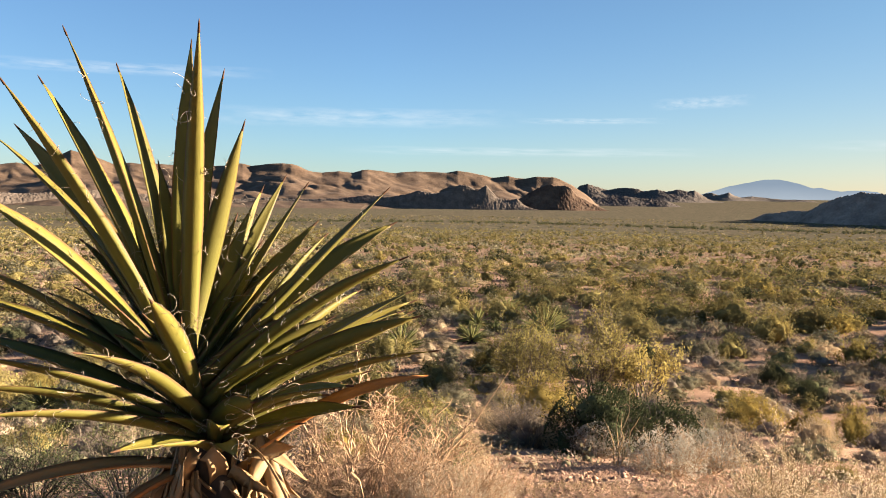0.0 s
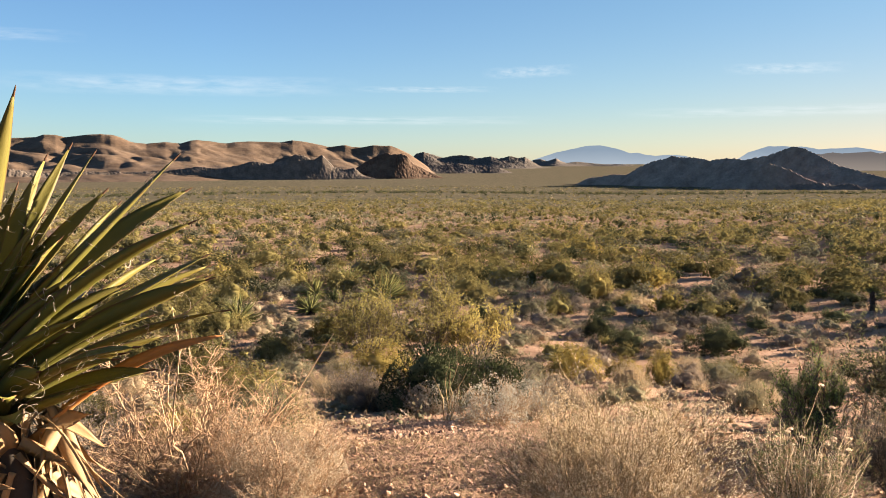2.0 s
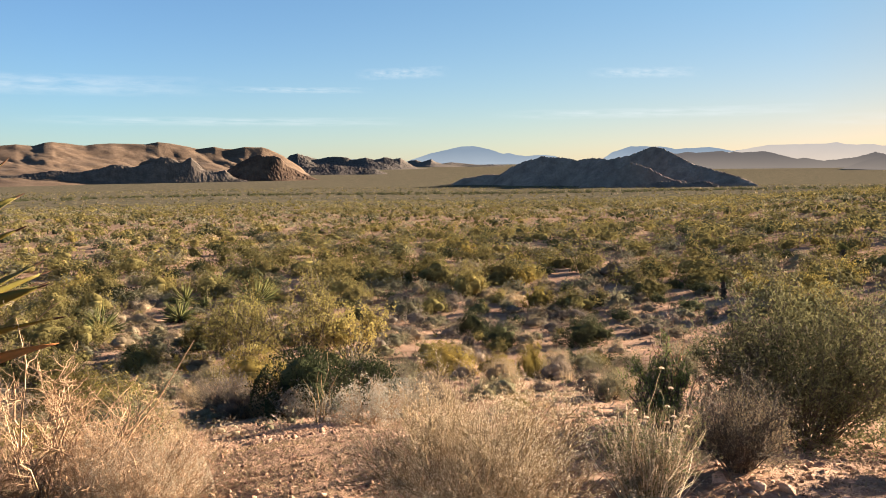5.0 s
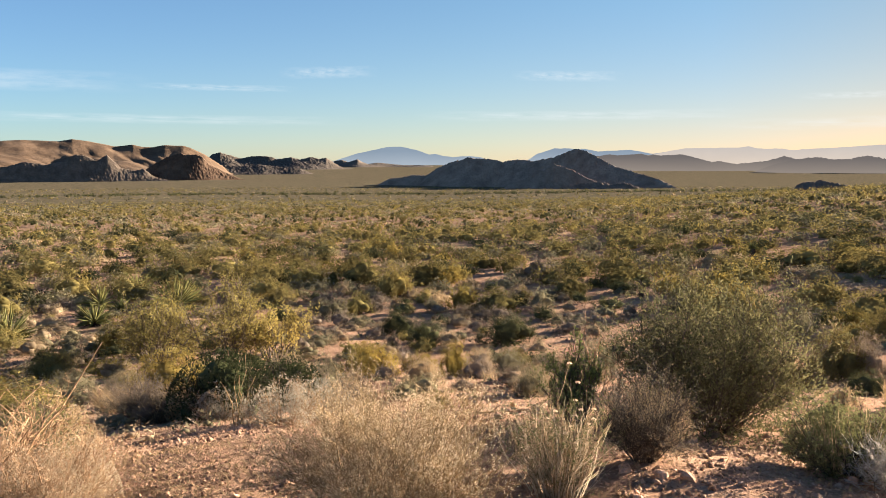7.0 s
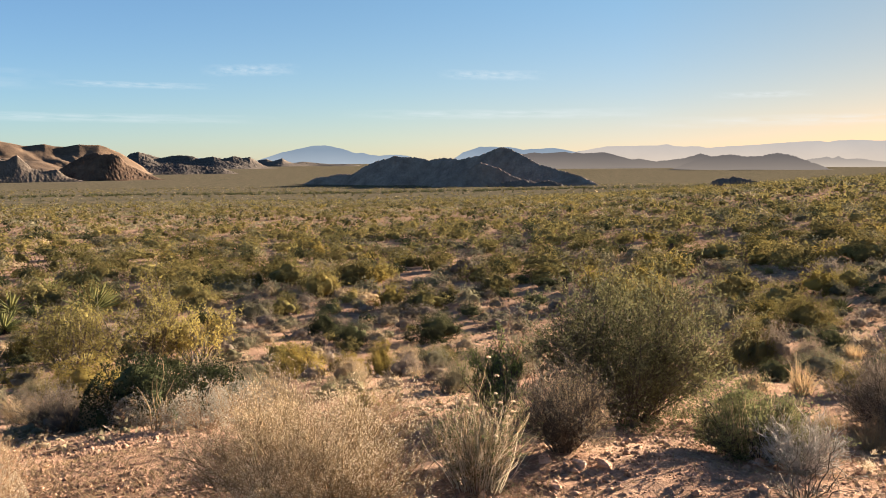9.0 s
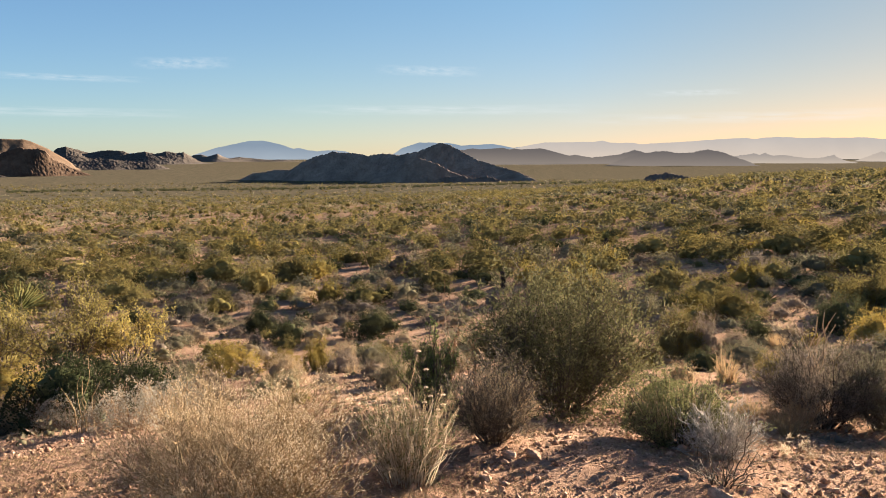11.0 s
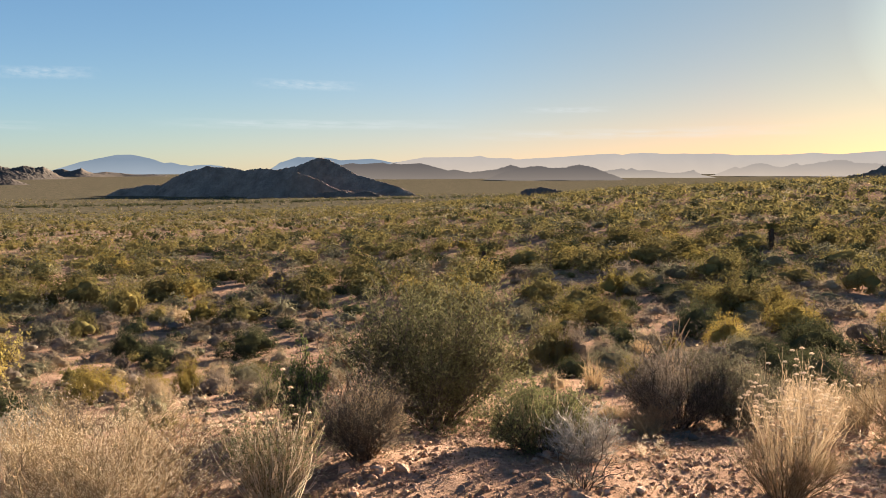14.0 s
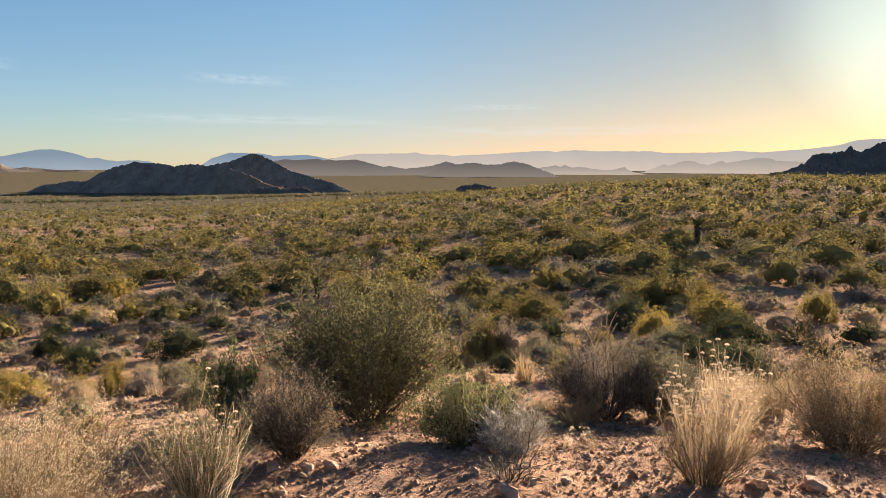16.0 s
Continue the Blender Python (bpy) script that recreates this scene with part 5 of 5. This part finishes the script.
PLACED["creosote_bush", 1] = [(26.9, 7.7, 1.21, 1.04), (27.1, 9.8, 0.88, 1.66), (31.3, 17.9, 1.31, 1.54), (29.4, 19.9, 1.08, 1.66), (29.3, 13.3, 0.93, 1.67), (35.9, 18.5, 1.17, 1.67), (38.0, 16.2, 1.19, 1.48), (37.0, 23.1, 1.26, 1.67), (29.8, 23.6, 1.21, 1.52), (32.8, 10.2, 0.99, 1.67), (36.4, 9.4, 1.19, 1.35)]
PLACED["dry_tan_shrub"] = [(-1.0, 28.6, 0.64, 0.92), (-0.4, 25.7, 0.48, 0.90), (-0.1, 31.0, 0.50, 1.14), (1.3, 18.4, 0.28, 1.12), (3.6, 9.5, 0.30, 0.99), (11.1, 31.6, 0.64, 0.62), (8.5, 27.6, 0.30, 1.07), (12.3, 31.3, 0.37, 1.13), (4.9, 10.0, 0.51, 0.70), (9.8, 14.4, 0.42, 0.84), (24.2, 34.7, 0.43, 1.90), (29.1, 30.1, 0.49, 1.06), (5.4, 22.0, 0.37, 0.91), (16.0, 6.7, 0.23, 1.39), (16.7, 6.1, 0.21, 1.25)]
PLACED["grey_green_bush"] = [(0.3, 23.6, 0.42, 1.21), (6.0, 21.0, 0.73, 0.73), (3.4, 10.0, 0.50, 0.78), (8.5, 25.2, 0.95, 0.81), (15.5, 23.0, 0.94, 0.71), (7.4, 11.7, 0.48, 0.89), (5.5, 8.0, 0.44, 0.75), (8.2, 10.2, 0.73, 0.65), (28.7, 27.9, 0.93, 1.02), (4.3, 41.2, 0.91, 1.05), (15.9, 12.5, 0.74, 0.78), (10.5, 6.2, 0.45, 1.18), (26.5, 13.9, 0.87, 1.11), (23.7, 7.6, 0.47, 1.82), (30.6, 12.0, 0.81, 1.24)]
PLACED["golden_bush"] = [(1.5, 21.8, 0.98, 0.89), (1.6, 12.3, 0.68, 1.29), (0.9, 17.3, 0.59, 1.43), (5.0, 12.4, 0.65, 1.16), (13.4, 24.9, 1.13, 0.85), (6.3, 11.7, 0.66, 0.60), (20.6, 22.0, 1.06, 0.95), (20.7, 9.3, 0.76, 1.15), (14.4, 6.2, 0.71, 0.85), (20.4, 7.7, 0.82, 0.71), (19.7, 4.7, 0.91, 0.71), (33.0, 23.9, 1.06, 1.39)]
PLACED["dark_green_bush"] = [(2.6, 24.8, 0.78, 0.60), (6.6, 24.8, 0.95, 0.60), (11.2, 25.4, 0.57, 1.11), (9.1, 20.9, 0.85, 0.73), (8.6, 17.9, 0.77, 0.77), (10.6, 16.9, 0.83, 1.13), (17.1, 21.0, 0.56, 1.67), (-0.8, 33.9, 0.62, 1.56), (13.9, 8.2, 0.55, 0.89), (15.9, 7.6, 0.93, 0.73), (15.5, 5.1, 0.78, 0.88), (14.9, 4.4, 0.52, 0.89), (11.3, 4.0, 0.53, 0.78), (10.4, 3.1, 0.64, 0.97), (25.7, 10.7, 0.80, 0.89), (23.4, 12.4, 0.58, 1.85)]
PLACED["grass_clump"] = [(0.7, 11.1, 0.38, 1.51), (1.3, 8.5, 0.59, 0.60), (8.3, 14.5, 0.58, 0.99), (-0.6, 23.7, 0.32, 1.59)]
PLACED["brown_shrub"] = [(1.0, 8.9, 0.52, 0.93), (20.8, 31.3, 1.26, 1.14), (26.7, 29.3, 1.04, 0.99), (7.1, 22.5, 0.35, 1.67), (13.1, 17.8, 0.49, 1.30), (11.7, 35.6, 0.77, 0.99), (10.9, 7.2, 0.77, 0.60), (26.1, 16.0, 0.76, 1.14), (27.8, 7.0, 0.83, 1.11), (18.7, 10.2, 0.44, 1.19)]
PLACED["trunked_yucca"] = [(19.3, 22.1, 0.82, 1.00), (29.0, 25.8, 0.98, 1.00), (37.8, 15.2, 1.28, 1.00)]
PLACED["golden_bush", 2] = [(5.19, 13.03, 0.58, 0.88)]
PLACED["grass_clump", 2] = [(5.25, 10.68, 0.45, 0.92), (8.42, 5.09, 0.55, 0.6), (6.41, 3.51, 0.22, 1.15), (5.68, 2.71, 0.21, 1.11), (8.4, 2.02, 0.57, 0.6)]
PLACED["dry_tan_shrub", 2] = [(7.43, 12.66, 0.44, 0.6), (5.85, 8.38, 0.45, 0.82), (3.44, 8.69, 0.32, 1.0), (8.02, 5.46, 0.33, 0.83), (7.99, 2.23, 0.34, 1.18)]
PLACED["brown_shrub", 2] = [(7.74, 18.07, 0.51, 0.6), (5.44, 18.61, 0.61, 0.79)]
PLACED["dark_green_bush", 2] = [(14.31, 4.64, 0.82, 0.77), (13.51, 7.92, 0.55, 0.71)]
for key, spots in PLACED.items():
    for x, y, h, q in spots:
        put(key if isinstance(key, str) else key[0], x, y, h, q)

TAKEN = [(o.location.x, o.location.y) for o in scene.objects if o.type == "EMPTY"]
MIX = ["creosote_bush"] * 9 + ["golden_bush"] * 2 + ["grey_green_bush"] * 6 + ["dark_green_bush"] * 4 + ["dry_tan_shrub"] * 4 + ["brown_shrub"] * 4 + ["grass_clump"] * 2 + ["small_yucca"] * 3
HEIGHTS = {"creosote_bush": 1.05, "golden_bush": .85, "grey_green_bush": .5, "dark_green_bush": .6, "dry_tan_shrub": .38, "brown_shrub": .5, "grass_clump": .35, "small_yucca": .8}


def scatter(r0, r1, cell, keep, seed, a0=-42, a1=92):
    """Loosely spaced spots on a jittered grid, more where the scrub is thick."""
    rng = np.random.default_rng(seed)
    g = np.arange(-r1, r1, cell)
    x, y = np.meshgrid(g, g)
    x, y = (x + rng.uniform(0, cell * .9, x.shape)).ravel(), (y + rng.uniform(0, cell * .9, y.shape)).ravel()
    r, az = np.hypot(x, y), np.degrees(np.arctan2(x, y))
    ok = (r > r0) & (r < r1) & (az > a0) & (az < a1) & (rng.uniform(size=x.shape) < keep * (.45 + .9 * grain(x / 7, y / 7, seed)))
    return x[ok], y[ok], rng


def bare(a, b):
    """The open gravel below the viewpoint, where nothing but single shrubs grows."""
    return math.hypot(a, b) < 7.9 and .05 * b < a < 1.1 * b


x, y, rng = scatter(8.5, 34, 1.6, 1.0, 5)
for a, b in zip(x, y):
    r = math.hypot(a, b)
    if min((a - p) ** 2 + (b - q) ** 2 for p, q in TAKEN) < 1.0:
        continue
    if a > -.03 * b and rng.uniform() < (.76 if r < 24 else .5):
        continue
    kind = MIX[rng.integers(len(MIX))]
    put(kind, a, b, HEIGHTS[kind] * rng.uniform(.6, 1.2) * (.75 if r < 14 else 1.1), rng.uniform(.9, 1.35))

# low shrubs between the bushes
x, y, rng = scatter(6.6, 34, 1.1, .75, 19)
for a, b in zip(x, y):
    if min((a - p) ** 2 + (b - q) ** 2 for p, q in TAKEN) < .25 or bare(a, b):
        continue
    kind = ("grey_green_bush", "dry_tan_shrub", "brown_shrub", "dark_green_bush", "grey_green_bush", "brown_shrub", "creosote_bush", "dry_tan_shrub")[rng.integers(8)]
    put(kind, a, b, rng.uniform(.16, .36) * (1 + .022 * math.hypot(a, b)), rng.uniform(.9, 1.3))

# knee-high plants of the slope just below
x, y, rng = scatter(5.6, 15, 1.05, .8, 29)
for a, b in zip(x, y):
    if min((a - p) ** 2 + (b - q) ** 2 for p, q in TAKEN) < .5 or bare(a, b) or a > .8 * b and math.hypot(a, b) < 8:
        continue
    kind = ("golden_bush", "dry_tan_shrub", "brown_shrub", "dark_green_bush", "grey_green_bush", "grass_clump", "dry_tan_shrub", "grey_green_bush")[rng.integers(8)]
    put(kind, a, b, rng.uniform(.2, .42), rng.uniform(.9, 1.3))

# small tufts between
x, y, rng = scatter(3.2, 13, 1.0, .42, 9)
for a, b in zip(x, y):
    if min((a - p) ** 2 + (b - q) ** 2 for p, q in TAKEN) < .16 or bare(a, b) and rng.uniform() < .5:
        continue
    kind = ("grass_clump", "dry_tuft", "dry_tuft")[rng.integers(3)]
    put(kind, a, b, rng.uniform(.08, .2), rng.uniform(.9, 1.5))


# ---- the scrub of the plain ----
def scrub(name, label, x, y, rng, material, leaves, height, wide, leaf):
    """Many bushes as one mesh: loose domes of leaf sprays."""
    n = len(x)
    h = height * rng.uniform(.6, 1.25, n)
    w = wide * rng.uniform(.8, 1.25, n) * (1.0 if leaves > 200 else 1.22)
    o = unit(rng.normal(size=(n, leaves, 3)))
    o *= rng.uniform(.66, 1.04, (n, leaves, 1))
    lump = 1 + .28 * np.sin(3 * np.arctan2(o[..., 1], o[..., 0]) + rng.uniform(0, 6, (n, 1)))
    px = x[:, None] + o[..., 0] * w[:, None] * .5 * lump
    py = y[:, None] + o[..., 1] * w[:, None] * .5 * lump
    pz = land(x, y)[:, None] + h[:, None] * (.06 + .84 * np.abs(o[..., 2]) * lump)
    at = np.stack([px, py, pz], -1).reshape(-1, 3)
    facing = unit(np.stack([o[..., 0] / w[:, None], o[..., 1] / w[:, None], np.abs(o[..., 2]) / h[:, None]], -1).reshape(-1, 3))
    facing = unit(facing + (0, 0, .1) + .38 * unit(rng.normal(size=facing.shape)))
    v, f = chips(rng, at, facing, leaf * rng.uniform(.6, 1.4, n * leaves), leaf * .72 * rng.uniform(.6, 1.3, n * leaves))
    k = 3 if leaves > 100 else 1
    off = unit(rng.normal(size=(n, k, 3))) * (.12 if k > 1 else 0)
    core = np.stack([x[:, None] + off[..., 0] * w[:, None], y[:, None] + off[..., 1] * w[:, None], land(x, y)[:, None] + h[:, None] * (.2 + off[..., 2])], -1).reshape(-1, 3)
    size = np.stack([w * .15, w * .15, h * .26], -1).repeat(k, 0)
    v, f = joined((v, f), lumps(rng, core, size, .2))
    return tagged(new(name, mesh_np(name, v, [f], material)), label, "scrub", kind="stuff")


# small herbs and litter on the bare soil between the shrubs
x, y, rng = scatter(6.2, 36, .5, .9, 39)
for n, (name, label, mat) in enumerate((("dry_herbs", "small tan dry herbs on the soil", DRYTAN), ("grey_herbs", "small grey-green herbs on the soil", GREYGREEN), ("brown_herbs", "small withered brown herbs on the soil", BROWNLEAF))):
    scrub(name, label, x[n::3], y[n::3], rng, mat, 14, .11, .26, .05)

SHARES = (("olive_scrub", "olive creosote scrub covering the plain", OLIVE, .42, .86, 1.7), ("golden_scrub", "golden olive scrub in low sun", GOLD, .06, .75, 1.4),
          ("grey_scrub", "grey-green low scrub", GREYGREEN, .25, .5, 1.35), ("dark_scrub", "dark green scrub", DARKOLIVE, .13, .7, 1.2), ("dry_scrub", "dry tan low scrub", DRYTAN, .10, .40, 1.0))


def belt(r0, r1, cell, keep, seed, leaves, leaf, a0=-45, a1=95, grow=1.0):
    x, y, rng = scatter(r0, r1, cell, keep, seed, a0, a1)
    pick = rng.uniform(size=len(x))
    low = 0
    for name, label, mat, share, h, w in SHARES:
        s = (pick >= low) & (pick < low + share)
        low += share
        scrub(name, label, x[s], y[s], rng, mat, leaves, h * grow, w * grow, leaf)


belt(33, 50, 1.9, 1.0, 31, 420, .125, grow=1.1)
belt(50, 78, 2.0, 1.0, 35, 150, .17, grow=1.1)
belt(78, 170, 2.35, 1.0, 32, 28, .28, grow=1.1)
belt(60, 170, 3.0, 1.0, 36, 28, .28, 38, 92, 1.1)
belt(170, 330, 3.4, .95, 33, 8, .38, -40, 90, 1.0)
belt(330, 720, 8.0, .9, 34, 3, .75, -36, 86, 1.3)


def wash(r0, r1, a0, a1, n, seed):
    """A dry wash across the plain, marked by a line of denser, darker bushes."""
    rng = np.random.default_rng(seed)
    az = np.radians(rng.uniform(a0, a1, n))
    r = rng.uniform(r0, r1, n) + 14 * np.sin(az * 9 + 1)
    scrub("wash_scrub", "line of dense dark bushes along a dry wash", r * np.sin(az), r * np.cos(az), rng, DARKOLIVE, 24, 1.6, 2.4, .6)


wash(425, 452, -36, 50, 620, 61)


# ---- stones ----
def stone_mesh(seed, n=2):
    rng = np.random.default_rng(seed)
    bm = bmesh.new()
    bmesh.ops.create_icosphere(bm, subdivisions=n, radius=.5)
    cut = [unit(rng.normal(size=3)) for _ in range(9)]
    for v in bm.verts:
        p = np.array(v.co)
        for c in cut:
            d = p @ c
            if d > .29:
                p = p - c * (d - .29)
        v.co = p * np.array([1.1, .85, .62]) * (1 + .05 * rng.normal())
    me = bpy.data.meshes.new("stone")
    bm.to_mesh(me)
    bm.free()
    me.materials.append(STONE)
    return me


STONES = [stone_mesh(s) for s in range(91, 97)]
rng = np.random.default_rng(14)
for n in range(290):
    r, az = rng.uniform(2.6, 7.5), radians(rng.uniform(25, 84) if n % 4 else rng.uniform(-25, 84))
    x, y, size = r * math.sin(az), r * math.cos(az), rng.choice([.02, .026, .034, .045, .075]) * rng.uniform(.7, 1.3)
    st = tagged(new("stone", STONES[n % 6]), "angular pinkish granite stone on the soil", "stone", "stones on the slope")
    st.matrix_basis = Matrix.LocRotScale((x, y, float(soil(x, y)) + size * .08), Euler((rng.normal() * .3, rng.normal() * .3, rng.uniform(0, 6))), (size,) * 3)


for x, y, size, turn in ((2.05, 2.30, .19, .4), (2.28, 2.42, .12, 1.9), (2.75, 2.70, .085, .9), (1.93, 2.62, .07, 2.5), (3.6, 2.1, .11, 1.2), (3.9, 1.7, .09, .2),
                         (3.00, 3.10, .13, .3), (2.90, 3.24, .08, 1.1), (3.09, 2.90, .11, 2.2), (3.17, 2.80, .12, 1.6), (2.97, 2.67, .07, .7), (3.34, 2.58, .055, 2.8), (2.80, 2.76, .055, 1.3),
                         (4.19, 2.55, .10, .5), (2.64, 2.97, .065, 2.0), (3.35, 2.75, .05, .1), (3.45, 1.78, .19, .8), (4.23, 1.63, .09, 2.4), (4.64, .93, .15, 1.5), (4.89, .69, .2, .2)):
    st = tagged(new("rock", STONES[int(turn * 7) % 6]), "larger reddish-brown rock half sunk in the gravel", "rock", "rocks in the foreground")
    st.matrix_basis = Matrix.LocRotScale((x, y, float(soil(x, y)) + size * .12), Euler((.2, .1, turn)), (size, size * .9, size))


def gravel(n, r0, r1, size, seed, a0=-35, a1=88):
    """Loose chips of stone, too many to count."""
    rng = np.random.default_rng(seed)
    r, az = np.exp(rng.uniform(math.log(r0), math.log(r1), n)), np.radians(rng.uniform(a0, a1, n))
    x, y = r * np.sin(az), r * np.cos(az)
    keep = grain(x * 1.3, y * 1.3, 4) + .25 * rng.normal(size=n) > .30
    x, y = x[keep], y[keep]
    n = len(x)
    base = np.array([[1, .1, 0], [.1, .85, .1], [-.9, .15, -.1], [-.1, -.8, 0], [.1, 0, .6], [0, .1, -.6]])
    s = size * np.minimum(rng.lognormal(0, .55, n), 2.6)[:, None, None]
    a = rng.uniform(0, 6.28, n)
    p = base[None] * (1 + .3 * rng.normal(size=(n, 6, 3))) * s + .15 * s * rng.normal(size=(n, 6, 3))
    c, d = np.cos(a)[:, None], np.sin(a)[:, None]
    v = np.stack([x[:, None] + p[..., 0] * c - p[..., 1] * d, y[:, None] + p[..., 0] * d + p[..., 1] * c, soil(x, y)[:, None] + .1 * s[..., 0] + p[..., 2]], -1)
    v = v[:, :5]
    t = np.array([[0, 1, 4], [1, 2, 4], [2, 3, 4], [3, 0, 4]])
    f = (np.arange(n)[:, None, None] * 5 + t[None]).reshape(-1, 3)
    return tagged(new("gravel", mesh_np("gravel", v.reshape(-1, 3), [f], STONE)), "loose pinkish gravel and stone chips on the soil", "gravel", kind="stuff")


gravel(70000, 2.2, 6.5, .0072, 51)
gravel(20000, 5.0, 15, .0125, 52)
gravel(9000, .5, 8, .011, 55, 88, 325)


def rubble(n, r0, r1, seed):
    """Broken stones of fist size and less, strewn in patches."""
    rng = np.random.default_rng(seed)
    r, az = rng.uniform(r0, r1, n), np.radians(rng.uniform(-20, 88, n))
    x, y = r * np.sin(az), r * np.cos(az)
    keep = grain(x * 1.1, y * 1.1, 24) + .2 * rng.normal(size=n) > .42
    x, y = x[keep], y[keep]
    n = len(x)
    s = .0105 * np.minimum(rng.lognormal(0, .5, n), 2.8)
    base = np.array([[1, .2, .1], [.2, 1, -.1], [-1, -.1, .1], [-.1, -1, 0], [.25, .1, .8], [-.3, .2, .7], [-.1, -.3, .75], [0, 0, -.5]])
    t = np.array([[0, 1, 4], [1, 5, 4], [1, 2, 5], [2, 6, 5], [2, 3, 6], [3, 0, 6], [0, 4, 6], [4, 5, 6], [0, 3, 7], [1, 0, 7], [2, 1, 7], [3, 2, 7]])
    a = rng.uniform(0, 6.28, n)[:, None]
    p = base[None] * rng.uniform(.55, 1.35, (n, 1, 3)) * (1 + .3 * rng.normal(size=(n, 8, 3))) * s[:, None, None]
    v = np.stack([x[:, None] + p[..., 0] * np.cos(a) - p[..., 1] * np.sin(a), y[:, None] + p[..., 0] * np.sin(a) + p[..., 1] * np.cos(a), soil(x, y)[:, None] + .15 * s[:, None] + p[..., 2]], -1).reshape(-1, 3)
    f = (np.arange(n)[:, None, None] * 8 + t[None]).reshape(-1, 3)
    return tagged(new("rubble", mesh_np("rubble", v, [f], STONE)), "broken pinkish stones strewn over the slope", "rubble", kind="stuff")


rubble(9500, 2.4, 7.5, 54)


def litter(n, r0, r1, seed):
    """Dry bits of grass and twig lying about in drifts."""
    rng = np.random.default_rng(seed)
    r, az = np.exp(rng.uniform(math.log(r0), math.log(r1), n)), np.radians(rng.uniform(-30, 88, n))
    x, y = r * np.sin(az), r * np.cos(az)
    keep = grain(x * .9 + 3, y * .9, 17) + .2 * rng.normal(size=n) > .42
    x, y = x[keep], y[keep]
    n = len(x)
    a, rise = rng.uniform(0, 6.28, n), rng.uniform(.0, .9, n)
    way = np.stack([np.cos(a), np.sin(a), rise], -1) * rng.uniform(.015, .055, n)[:, None]
    side = np.stack([-np.sin(a), np.cos(a), 0 * a], -1) * rng.uniform(.0015, .004, n)[:, None]
    at = np.stack([x, y, soil(x, y) + .006], -1)
    v = np.stack([at - side, at + side, at + way], 1).reshape(-1, 3)
    return tagged(new("dry_litter", mesh_np("dry_litter", v, [np.arange(3 * n).reshape(n, 3)], STRAW)), "dry straw litter and short dead grass on the soil", "dry grass", kind="stuff")


litter(130000, 2.2, 11, 53)
